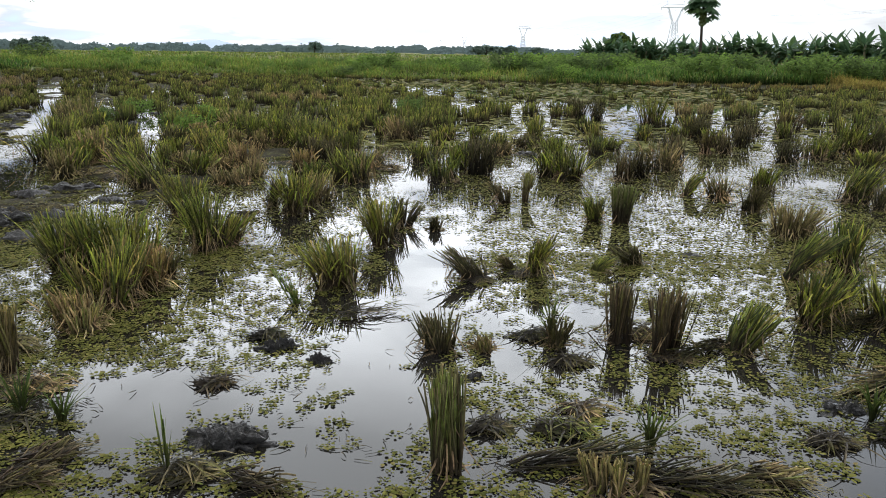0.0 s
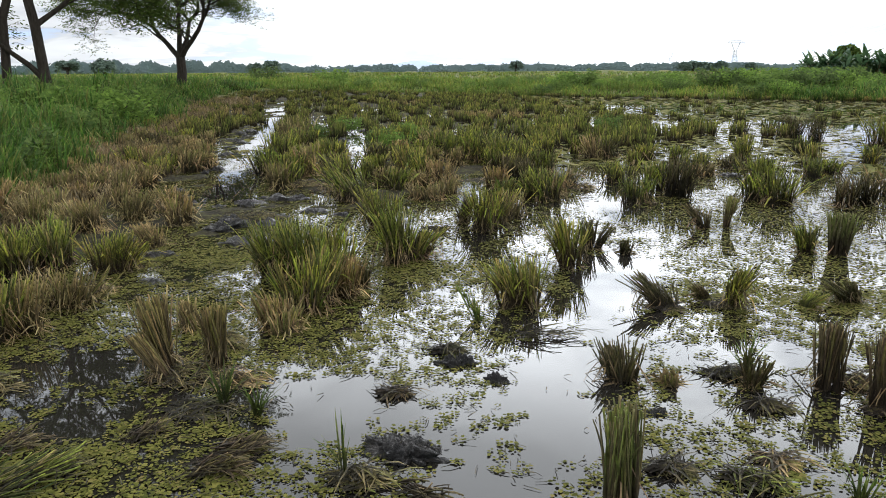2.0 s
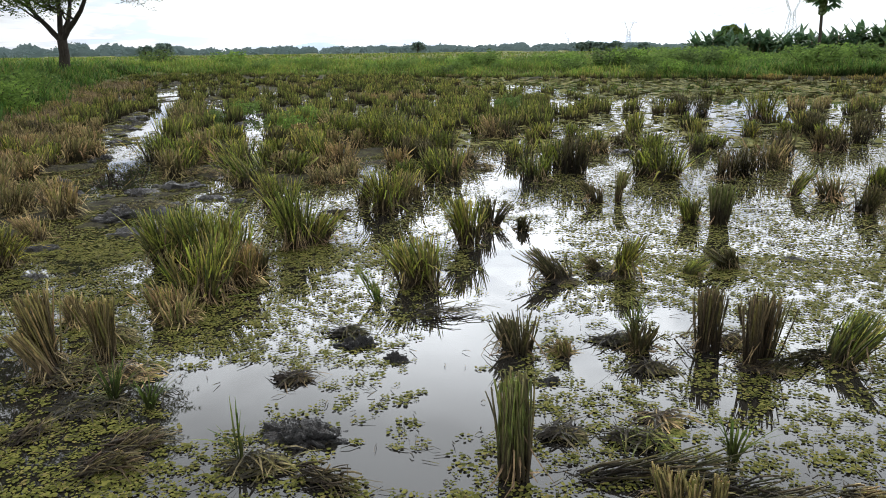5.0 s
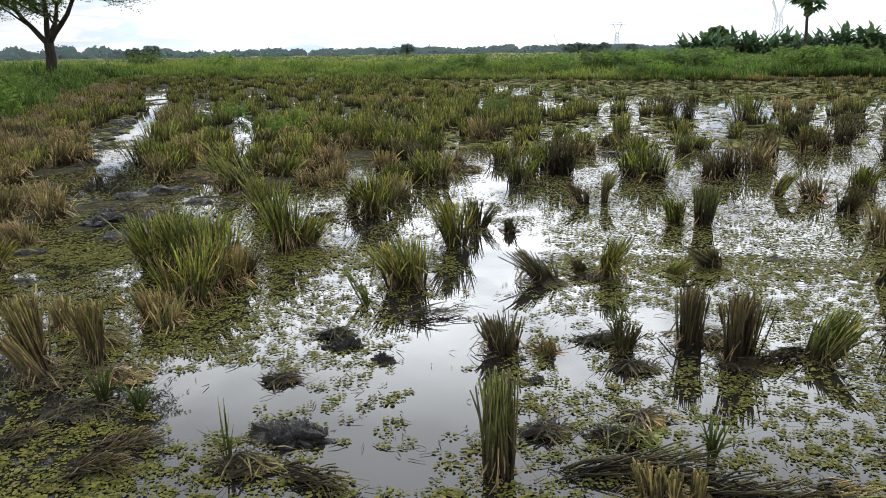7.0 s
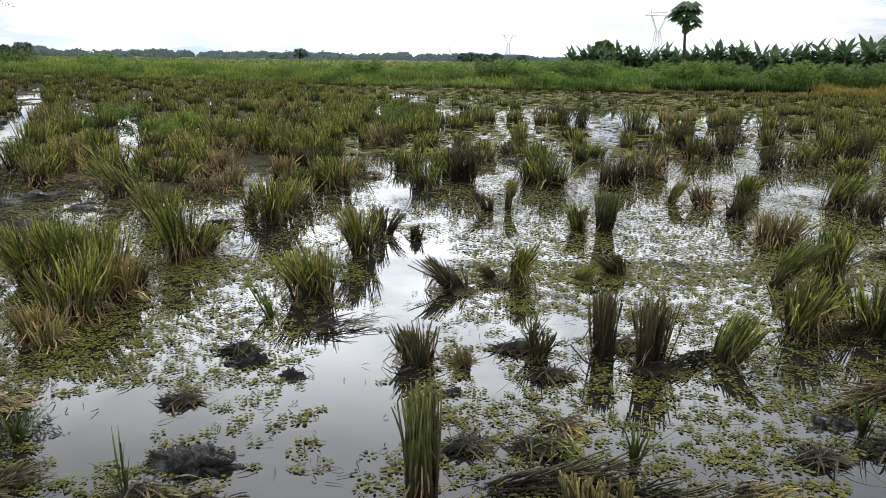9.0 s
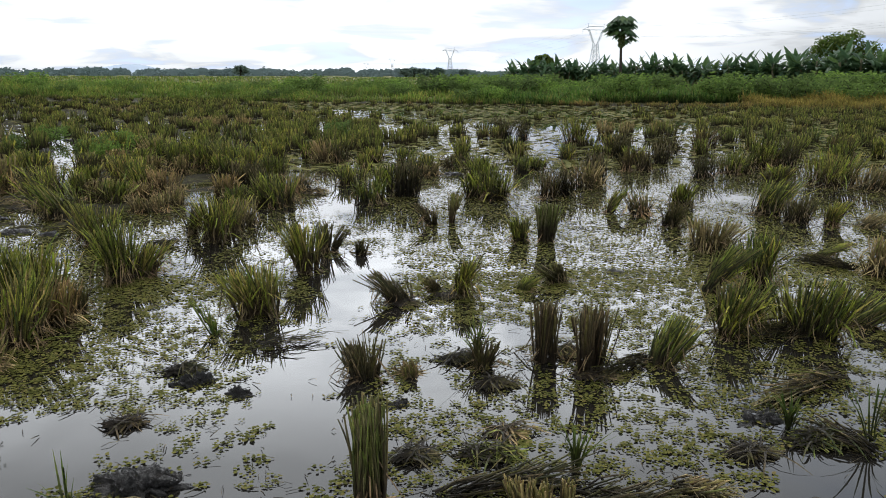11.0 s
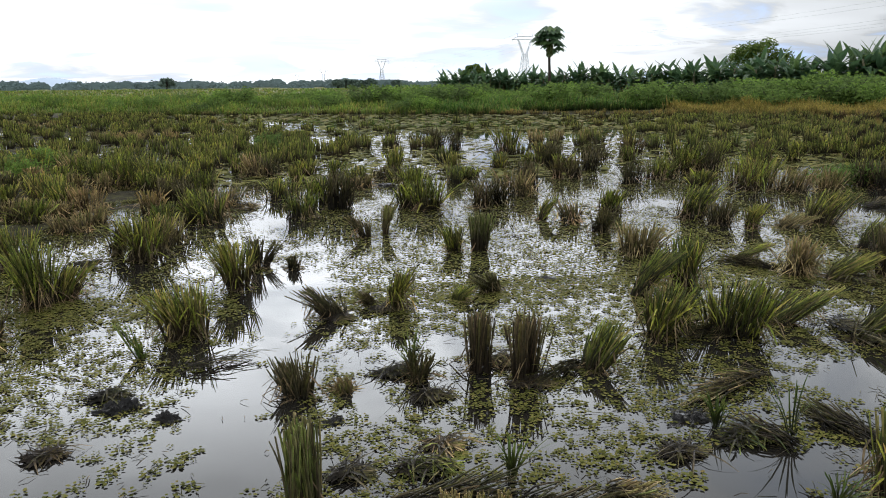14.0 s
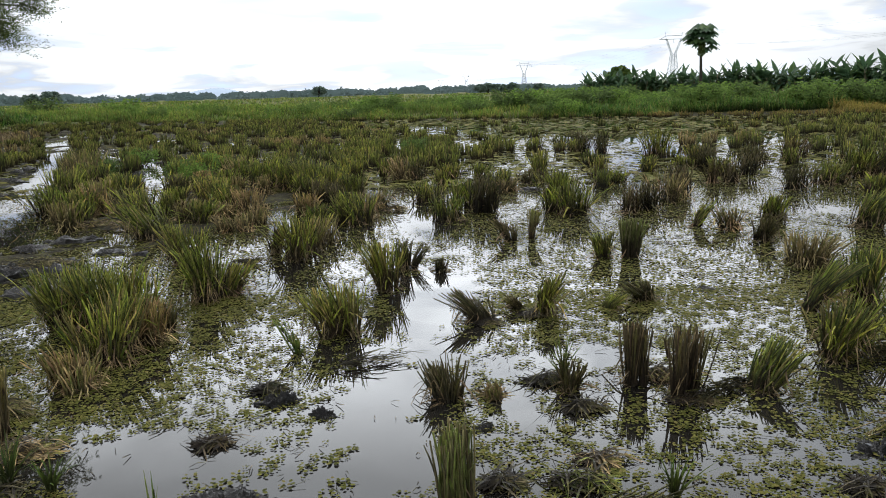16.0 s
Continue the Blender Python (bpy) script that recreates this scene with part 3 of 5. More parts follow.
# single stems, shared by the stumps that stand near: length 1, radius 1
STEM_MESHES = {}
for look_name in ("green", "cut", "tan", "brown", "straw", "dark", "grass"):
    for i in range(5):
        rng = random.Random(i)
        g = Geo()
        bx, by = rng.uniform(-3.0, 3.0), rng.uniform(-3.0, 3.0)
        for (cx, cy, cz), rad in zip(((0, 0, 0), (bx, by, 0.35), (bx * 0.7, by * 0.7, 0.7), (0, 0, 1)), (1.15, 1.05, 0.95, 0.8)):
            for q in range(5):
                g.v.append((cx + rad * math.cos(TAU * q / 5), cy + rad * math.sin(TAU * q / 5), cz))
                g.a.append(cz)
        for ring in range(3):
            for q in range(5):
                a0, b0 = ring * 5 + q, ring * 5 + (q + 1) % 5
                g.f.append((a0, b0, b0 + 5, a0 + 5))
        g.f.append((15, 16, 17, 18, 19))
        STEM_MESHES[look_name, i] = g.mesh("stem", MATS[look_name], True)


def lay_stem(name, a, b, thick, look_name, rng, parent):
    """One stem from a to b as a part of its own."""
    a, b = Vector(a), Vector(b)
    ob = new(name, STEM_MESHES[look_name, rng.randrange(5)])
    ob.parent = parent
    q = (b - a).to_track_quat("Z", "Y")
    ob.matrix_basis = Matrix.LocRotScale(a, q, Vector((thick, thick, (b - a).length)))
    return ob


# label; stems, leaves and dead leaves for each stump; share of leaves that bend; raggedness of the cut
LOOKS = {
    "green": ("green and yellow leafy rice stump standing in shallow water", 1.15, 1.0, 1.6, 0.28, 0.46),
    "cut": ("evenly cut pale green rice stubble standing upright in water", 0.9, 0.12, 0.2, 0.1, 0.16),
    "straw": ("dry straw-coloured rice stump with bent leaves in the mud", 0.9, 0.8, 1.6, 0.45, 0.5),
    "brown": ("brown upright rice stubble cut level above the water", 1.0, 0.12, 0.8, 0.2, 0.3),
    "tan": ("dry tan rice stubble cut level in a ring of fallen straw", 1.0, 0.1, 1.5, 0.2, 0.22),
    "dark": ("dark rotting rice stump with short ragged stems", 1.0, 0.3, 1.2, 0.35, 0.72),
    "grass": ("fresh green grass tuft leaning over the water", 0.25, 0.5, 0.0, 0.2, 1.3),
}


def rice_stump(x, y, h, r, spread, lean, look_name):
    """One stump of cut rice: an empty at its foot with the stems and the leaves under it."""
    rng = random.Random(int(x * 911 + y * 3571 + 77777))
    label, many, leafy, dead, droop, ragged = LOOKS[look_name]
    near = y < 7.5
    size = 0.5 + 3.6 * min(r, 0.25)
    n = int((150 if near else 90) * many * size)
    thick = 0.0038 if near else 0.0052
    # the stems splay no further than they are long
    spread = min(1 + (spread - 1) * 0.8, 1 + 0.5 * h / max(r, 0.03))
    if near:
        r, spread = r * 0.84, spread + 0.3
    if lean > 0.1:
        lean, h = lean * 1.45, h * 0.95
    lines = stem_lines(rng, h, r, spread, lean, n, ragged, rng.uniform(-0.05, 0.05))
    ob = new("rice_stump")
    z = min(0.06, max(-0.01, ground_z(x, y)))
    ob.matrix_world = pose(x, y, z)
    tagged(ob, label, "rice stump", "rice stumps in the flooded field")
    if y < 4.4:
        for p0, p1, p2 in lines[:85]:
            lay_stem("stem", p0, p2, thick * rng.uniform(0.6, 1.35), look_name, rng, ob)
        lines = lines[85:] or lines[:6]
    tagged(part("stubble", stem_set(rng, lines, thick, 4 if near else 3), MATS[look_name], ob), kind="stuff")
    wide = 0.0115 if near else 0.016
    few = 0.75 if near else 0.5
    if dead:
        tagged(part("fallen_straw", skirt_set(rng, lines, h, r, int(120 * dead * size * few), wide * 0.75), LEAVES["straw" if look_name == "straw" else "dead"], ob, "broken brown straw round the foot"), kind="stuff")
    tagged(part("foliage", sheath_set(rng, lines, h, int(150 * leafy * size * few), wide, droop), LEAVES[look_name], ob, "long thin rice leaves" if look_name != "straw" else "bent dry rice leaves"), kind="stuff")
    return ob


for row in [
    (0.04, 2.47, 0.4, 0.073, 1.1, 0.01, 'cut'),
    (0.03, 3.6, 0.23, 0.089, 1.5, -0.01, 'dark'),
    (-0.68, 4.67, 0.35, 0.132, 1.7, 0.0, 'green'),
    (-0.44, 5.72, 0.42, 0.095, 2.2, -0.05, 'green'),
    (-0.33, 6.42, 0.29, 0.075, 1.6, 0.0, 'dark'),
    (-0.87, 4.32, 0.22, 0.028, 3.0, -0.12, 'grass'),
    (0.26, 4.87, 0.23, 0.093, 1.0, -0.12, 'dark'),
    (0.64, 5.02, 0.3, 0.068, 1.3, 0.06, 'green'),
    (0.52, 5.12, 0.13, 0.061, 1.6, -0.09, 'dark'),
    (1.4, 6.65, 0.26, 0.069, 1.2, 0.01, 'green'),
    (1.63, 6.65, 0.37, 0.101, 1.2, 0.02, 'cut'),
    (0.96, 3.71, 0.36, 0.069, 1.2, 0.02, 'brown'),
]:
    rice_stump(*row)
for row in [
    (1.19, 3.6, 0.37, 0.093, 1.5, 0.02, 'brown'),
    (1.55, 3.64, 0.27, 0.074, 1.8, 0.15, 'green'),
    (0.62, 3.71, 0.19, 0.046, 2.0, 0.0, 'dark'),
    (1.09, 5.08, 0.12, 0.053, 1.8, 0.09, 'green'),
    (1.43, 5.32, 0.18, 0.087, 1.6, -0.13, 'dark'),
    (0.66, 7.48, 0.26, 0.052, 1.4, -0.13, 'dark'),
    (0.86, 7.58, 0.33, 0.03, 1.5, 0.08, 'cut'),
    (0.02, 8.87, 0.32, 0.157, 1.3, 0.0, 'green'),
    (-0.05, 6.32, 0.14, 0.064, 1.3, 0.0, 'dark'),
    (0.24, 3.63, 0.09, 0.036, 1.4, -0.02, 'straw'),
    (0.6, 2.32, 0.13, 0.064, 1.3, 0.0, 'tan'),
    (0.71, 2.32, 0.14, 0.015, 1.3, 0.01, 'tan'),
]:
    rice_stump(*row)
for row in [
    (-2.59, 4.99, 0.46, 0.124, 1.3, -0.02, 'green'),
    (-2.34, 4.92, 0.49, 0.15, 1.3, 0.0, 'green'),
    (-2.11, 4.92, 0.46, 0.139, 1.3, 0.03, 'green'),
    (-1.98, 4.29, 0.43, 0.17, 1.3, 0.0, 'green'),
    (-1.88, 4.56, 0.34, 0.11, 1.4, 0.04, 'straw'),
    (-2.0, 3.93, 0.23, 0.117, 1.5, -0.01, 'straw'),
    (-1.85, 4.87, 0.23, 0.054, 1.2, 0.01, 'dark'),
    (-1.79, 5.61, 0.49, 0.152, 1.4, -0.06, 'green'),
    (-2.4, 6.84, 0.43, 0.124, 1.4, -0.03, 'green'),
    (-1.72, 5.7, 0.27, 0.093, 1.4, 0.05, 'green'),
    (-1.34, 7.0, 0.45, 0.194, 1.3, 0.0, 'green'),
    (-1.2, 7.5, 0.34, 0.1, 1.6, 0.05, 'straw'),
]:
    rice_stump(*row)
for row in [
    (-1.69, 7.26, 0.33, 0.069, 1.2, 0.02, 'dark'),
    (-1.09, 8.79, 0.41, 0.205, 1.4, -0.03, 'green'),
    (-0.96, 9.91, 0.29, 0.191, 1.4, 0.05, 'straw'),
]:
    rice_stump(*row)
for row in [
    (-2.25, 3.13, 0.43, 0.06, 1.4, -0.09, 'tan'),
    (-2.05, 3.30, 0.36, 0.065, 1.25, 0.02, 'tan'),
    (-2.14, 3.05, 0.25, 0.04, 1.4, -0.24, 'tan'),
    (-2.52, 3.75, 0.2, 0.072, 1.3, -0.02, 'straw'),
    (-3.57, 3.25, 0.4, 0.142, 1.4, -0.04, 'green'),
    (-3.47, 3.43, 0.38, 0.128, 1.4, 0.02, 'straw'),
    (-3.55, 3.93, 0.29, 0.138, 1.6, 0.04, 'straw'),
    (-3.89, 4.74, 0.35, 0.144, 1.6, 0.08, 'green'),
    (-4.39, 4.75, 0.43, 0.167, 1.4, 0.0, 'green'),
    (-4.53, 4.51, 0.42, 0.175, 1.4, 0.0, 'green'),
    (-2.89, 2.53, 0.38, 0.126, 1.3, -0.03, 'straw'),
    (-1.93, 3.8, 0.19, 0.069, 1.6, -0.03, 'straw'),
]:
    rice_stump(*row)
for row in [
    (-4.7, 4.3, 0.42, 0.174, 1.4, 0.0, 'straw'),
    (-4.1, 5.57, 0.24, 0.135, 1.6, -0.05, 'straw'),
    (-5.06, 5.89, 0.35, 0.211, 1.5, 0.0, 'straw'),
    (-5.74, 6.0, 0.4, 0.225, 1.5, 0.0, 'straw'),
    (-5.03, 6.59, 0.35, 0.192, 1.5, 0.04, 'straw'),
    (-6.39, 6.15, 0.43, 0.24, 1.5, 0.0, 'straw'),
    (-4.94, 7.17, 0.3, 0.181, 1.5, 0.0, 'straw'),
]:
    rice_stump(*row)
for row in [
    (2.37, 4.93, 0.39, 0.072, 1.8, 0.19, 'green'),
    (2.89, 5.17, 0.41, 0.137, 1.5, 0.05, 'green'),
    (2.14, 4.08, 0.35, 0.108, 1.6, 0.04, 'green'),
    (2.6, 3.99, 0.37, 0.16, 1.5, 0.04, 'green'),
    (2.94, 4.14, 0.25, 0.071, 1.8, 0.28, 'green'),
    (3.27, 3.79, 0.33, 0.066, 2.0, 0.31, 'green'),
    (3.92, 5.23, 0.34, 0.135, 1.6, 0.1, 'straw'),
    (4.08, 5.07, 0.23, 0.115, 1.6, 0.25, 'green'),
    (4.59, 5.03, 0.41, 0.115, 1.2, 0.02, 'brown'),
    (5.15, 5.91, 0.37, 0.132, 1.7, 0.22, 'green'),
    (4.35, 7.79, 0.46, 0.143, 1.6, 0.16, 'green'),
    (4.49, 7.36, 0.32, 0.151, 1.6, 0.05, 'dark'),
]:
    rice_stump(*row)
for row in [
    (4.7, 7.14, 0.28, 0.111, 1.4, 0.03, 'green'),
    (5.56, 7.16, 0.4, 0.152, 1.6, 0.21, 'green'),
    (5.04, 7.04, 0.17, 0.132, 1.8, 0.2, 'straw'),
    (3.77, 5.88, 0.13, 0.069, 2.0, 0.25, 'green'),
    (3.01, 6.24, 0.31, 0.196, 1.4, 0.03, 'straw'),
    (3.04, 7.23, 0.32, 0.096, 1.3, 0.01, 'dark'),
    (2.98, 7.83, 0.28, 0.096, 1.5, -0.09, 'straw'),
    (3.68, 8.49, 0.3, 0.169, 1.4, 0.04, 'green'),
    (2.17, 2.21, 0.35, 0.084, 1.5, 0.07, 'green'),
    (3.46, 3.59, 0.22, 0.097, 1.6, 0.08, 'green'),
]:
    rice_stump(*row)
for row in [
    (2.68, 8.03, 0.32, 0.045, 1.6, 0.15, 'green'),
    (2.86, 9.84, 0.4, 0.241, 1.4, 0.03, 'straw'),
    (2.22, 9.06, 0.38, 0.099, 1.3, 0.0, 'dark'),
    (2.45, 9.24, 0.41, 0.124, 1.3, 0.01, 'dark'),
    (6.36, 9.75, 0.5, 0.291, 1.4, 0.07, 'green'),
    (6.74, 9.41, 0.38, 0.264, 1.5, 0.09, 'straw'),
    (7.38, 9.28, 0.36, 0.252, 1.6, 0.07, 'straw'),
    (8.89, 10.33, 0.34, 0.31, 1.5, 0.0, 'green'),
    (4.99, 10.73, 0.43, 0.153, 1.2, 0.0, 'dark'),
    (5.72, 11.35, 0.35, 0.26, 1.3, 0.04, 'green'),
    (6.52, 11.99, 0.51, 0.259, 1.3, 0.0, 'green'),
    (7.02, 11.92, 0.52, 0.262, 1.3, 0.02, 'dark'),
]:
    rice_stump(*row)
for row in [
    (4.13, 11.68, 0.43, 0.103, 1.2, 0.0, 'dark'),
    (4.45, 11.63, 0.4, 0.142, 1.2, 0.0, 'dark'),
    (5.9, 14.51, 0.44, 0.261, 1.2, 0.0, 'dark'),
    (6.95, 15.17, 0.5, 0.253, 1.2, 0.0, 'dark'),
    (4.54, 16.34, 0.66, 0.27, 1.3, 0.0, 'green'),
    (3.5, 16.93, 0.6, 0.118, 1.2, 0.0, 'dark'),
    (3.22, 17.62, 0.57, 0.136, 1.2, 0.0, 'dark'),
    (3.16, 18.86, 0.6, 0.16, 1.2, 0.0, 'dark'),
]:
    rice_stump(*row)
for row in [
    (1.54, 8.98, 0.44, 0.176, 1.4, 0.0, 'green'),
    (1.66, 10.71, 0.44, 0.249, 1.4, 0.0, 'green'),
    (1.42, 12.22, 0.28, 0.254, 1.3, 0.0, 'dark'),
    (0.88, 11.8, 0.32, 0.199, 1.4, 0.0, 'green'),
    (0.49, 10.62, 0.39, 0.106, 1.4, 0.0, 'dark'),
    (-0.24, 10.47, 0.31, 0.185, 1.4, 0.0, 'green'),
    (-0.82, 13.18, 0.44, 0.202, 1.2, 0.0, 'straw'),
    (-0.58, 13.34, 0.39, 0.184, 1.3, 0.0, 'dark'),
    (-1.34, 10.86, 0.44, 0.193, 1.4, 0.05, 'green'),
    (-1.78, 11.6, 0.49, 0.207, 1.4, 0.0, 'green'),
    (-2.16, 11.99, 0.53, 0.215, 1.4, 0.0, 'green'),
    (-2.55, 12.26, 0.55, 0.221, 1.4, 0.0, 'green'),
]:
    rice_stump(*row)
for row in [
    (-3.04, 12.7, 0.51, 0.23, 1.4, 0.0, 'green'),
    (-3.21, 10.26, 0.44, 0.19, 1.3, 0.0, 'green'),
    (-2.91, 10.02, 0.41, 0.16, 1.3, 0.0, 'green'),
    (-2.64, 9.87, 0.35, 0.181, 1.4, 0.0, 'straw'),
    (-2.41, 8.48, 0.24, 0.156, 1.4, -0.03, 'straw'),
    (-2.29, 8.86, 0.25, 0.141, 1.4, 0.03, 'straw'),
    (-3.21, 8.19, 0.41, 0.19, 1.6, -0.27, 'green'),
    (-4.02, 9.7, 0.44, 0.202, 1.5, -0.13, 'green'),
    (-3.7, 9.88, 0.33, 0.105, 1.4, 0.0, 'green'),
    (-5.4, 10.09, 0.45, 0.202, 1.4, -0.05, 'green'),
    (-6.07, 11.95, 0.54, 0.236, 1.4, 0.0, 'green'),
    (-7.08, 14.61, 0.63, 0.285, 1.4, 0.0, 'straw'),
]:
    rice_stump(*row)
for row in [
    (-4.75, 10.1, 0.49, 0.171, 1.5, 0.03, 'straw'),
    (-4.85, 9.74, 0.37, 0.209, 1.5, 0.0, 'green'),
    (-5.08, 12.02, 0.39, 0.22, 1.4, 0.0, 'green'),
    (-4.88, 13.96, 0.44, 0.249, 1.4, 0.0, 'green'),
    (-4.83, 14.82, 0.46, 0.262, 1.4, 0.0, 'green'),
    (-3.85, 14.07, 0.43, 0.245, 1.4, 0.0, 'straw'),
]:
    rice_stump(*row)


# ---- mud, straw and weeds on the water ----
def mud_clod(x, y, r, h, fine=4):
    bm = bmesh.new()
    bmesh.ops.create_icosphere(bm, subdivisions=5 if y < 4 else fine, radius=1.0)
    off = Vector((x * 3.1, y * 2.3, 0.5))
    for v in bm.verts:
        d = v.co.copy()
        lump = 0.5 - noise.voronoi(d * 2.6 + off)[0][0]
        small = 0.4 - noise.voronoi(d * 6.0 + off)[0][0] + 0.35 * noise.noise(d * 12.0 + off) + 0.2 * noise.noise(d * 26.0 + off)
        k = 0.85 + 0.45 * noise.fractal(d * 1.8 + off, 1.0, 2.0, 3) + 0.25 * lump + 0.24 * small
        crag = max(0.08, 0.62 + 0.55 * noise.fractal(d * 1.6 - off, 1.0, 2.0, 3) + 0.45 * lump + 0.7 * small)
        v.co = Vector((d.x * r * k, d.y * r * 0.7 * k, d.z * h * 0.62 * crag if d.z > 0 else d.z * 0.05))
    me = bpy.data.meshes.new("mud_clod")
    bm.to_mesh(me)
    bm.free()
    me.polygons.foreach_set("use_smooth", np.ones(len(me.polygons), dtype=bool))
    me.materials.append(MUD)
    ob = new("mud_clod", me)
    ob.matrix_world = pose(x, y, max(-0.01, ground_z(x, y)), 0, 0, (x * 77 + y * 31) % 60 - 30)
    tagged(ob, "wet dark lump of churned mud above the water", "mud clod", "mud clods in the field")


def straw_heap(x, y, r, h, look_name):
    r, h = r * 0.76, h * 0.55
    rng = random.Random(int(x * 517 + y * 2711 + 99999))
    g = Geo()
    for _ in range(int(110 + 330 * r)):
        a, d = rng.uniform(0, TAU), math.sqrt(rng.random())
        cx, cy = r * d * math.cos(a), 0.62 * r * d * math.sin(a)
        top = h * (1 - d * d) * rng.uniform(0.2, 1.0) + 0.012
        b = rng.gauss(0.0, 1.1) + (0 if x > 0 else 0.3)
        ln = rng.uniform(0.02, 0.095) * (0.8 + r)
        dx, dy = ln * math.cos(b), ln * math.sin(b)
        dip = rng.uniform(0.0, 0.5) * top
        t = rng.uniform(0.0018, 0.0042)
        g.tube([(cx - dx, cy - dy, max(0.0, top - dip)), (cx, cy, top), (cx + dx, cy + dy, max(0.0, top - rng.uniform(0, 0.7) * top))], [t, t, t * 0.7], 3)
    for _ in range(int(14 + 40 * r)):
        a, d = rng.uniform(0, TAU), math.sqrt(rng.random())
        cx, cy = r * d * math.cos(a), 0.62 * r * d * math.sin(a)
        top = h * (1 - d * d) + 0.02
        b = rng.uniform(0, TAU)
        ln = rng.uniform(0.08, 0.2)
        pts = [(cx + ln * s * math.cos(b), cy + ln * s * math.sin(b), max(0.004, top + 0.06 * s * (1 - 1.6 * s))) for s in (0, 0.33, 0.66, 1)]
        g.blade(pts, (0.008, 0.009, 0.007, 0.001), (-math.sin(b), math.cos(b), 0.2), 0.15)
    ob = new("straw_heap")
    tagged(part("straw", g, MATS[look_name], ob), kind="stuff")
    ob.matrix_world = pose(x, y, max(-0.005, ground_z(x, y)))
    tone = {"straw": "dry tan", "dark": "wet dark brown", "green": "olive green"}[look_name]
    tagged(ob, tone + " heap of fallen rice straw lying on the water", "straw heap", "straw heaps on the water")


def straw_bundle(x0, y0, x1, y1, w, look_name):
    rng = random.Random(int(x0 * 613 + y1 * 1931 + 55555))
    g = Geo()
    a, b = Vector((0, 0)), Vector((x1 - x0, y1 - y0))
    ln = b.length
    u = b / ln
    s = Vector((-u.y, u.x))
    rise = 0.05 + 0.10 * min(1.0, ln)
    ob = new("straw_bundle")
    near = min(y0, y1) < 3.2
    for _ in range(int(6 + 640 * w)):
        o = rng.gauss(0, w * 0.26)
        f0 = rng.uniform(-0.08, 0.6)
        f1 = f0 + rng.uniform(0.25, 0.6)
        fan = 1 + 0.5 * rng.random()
        z0 = 0.01 + abs(rng.gauss(0, 0.02))
        z1 = 0.012 + rise * rng.random() ** 1.5
        p0, p1 = u * ln * f0 + s * o, u * ln * f1 + s * (o * fan + rng.gauss(0, 0.10 * ln) * (f1 - f0))
        t = rng.uniform(0.0022, 0.0042)
        if near:
            lay_stem("stem", (p0.x, p0.y, z0), (p1.x, p1.y, z1), t, look_name, rng, ob)
        else:
            mid = (p0 + p1) / 2 + s * rng.uniform(-0.015, 0.015)
            g.tube([(p0.x, p0.y, z0), (mid.x, mid.y, (z0 + z1) / 2 + 0.012), (p1.x, p1.y, z1)], [t, t, t * 0.7], 3)
    for _ in range(int(10 + 600 * w)):
        f, o, turn = rng.uniform(0, 1), rng.gauss(0, w * 0.35), rng.gauss(0, 0.6)
        p, d = u * ln * f + s * o, (u * math.cos(turn) + s * math.sin(turn)) * rng.uniform(0.03, 0.12)
        z = 0.008 + rise * 0.7 * rng.random() ** 1.5
        t = rng.uniform(0.001, 0.0022)
        g.tube([(p.x - d.x, p.y - d.y, max(0.004, z - 0.02)), (p.x, p.y, z), (p.x + d.x, p.y + d.y, max(0.004, z - rng.uniform(0, 0.04)))], [t, t, t * 0.6], 3)
    tagged(part("straw", g, MATS["dark" if look_name == "green" else look_name], ob, "tangled broken straw"), kind="stuff")
    ob.matrix_world = pose(x0, y0, max(-0.005, ground_z(x0, y0)))
    tone = {"straw": "dry tan", "brown": "damp brown", "dark": "wet dark", "green": "greenish"}[look_name]
    tagged(ob, tone + " bundle of rice stems lying flat on the water", "straw bundle", "straw bundles on the water")


def weed_tuft(x, y, h, r):
    rng = random.Random(int(x * 419 + y * 877 + 33333))
    ob = new("grass_tuft")
    g = leaf_set(rng, h, max(0.02, r * 0.35), 2.2, rng.uniform(-0.05, 0.05), 9 if r < 0.03 else 26, 0.008, 0.7, 1.05)
    for _ in range(3 if r < 0.03 else 7):
        a = rng.uniform(0, TAU)
        tx, ty = r * 0.8 * math.cos(a), r * 0.8 * math.sin(a)
        g.tube([(0, 0, -0.03), (tx * 0.4, ty * 0.4, h * 0.5), (tx, ty, h * rng.uniform(0.7, 1.0))], [0.0035, 0.003, 0.002], 3)
    tagged(part("foliage", g, MATS["grass"], ob), kind="stuff")
    ob.matrix_world = pose(x, y, max(-0.01, ground_z(x, y)))
    tagged(ob, "sparse green grass tuft growing out of the water", "grass", "grass tufts in the water")


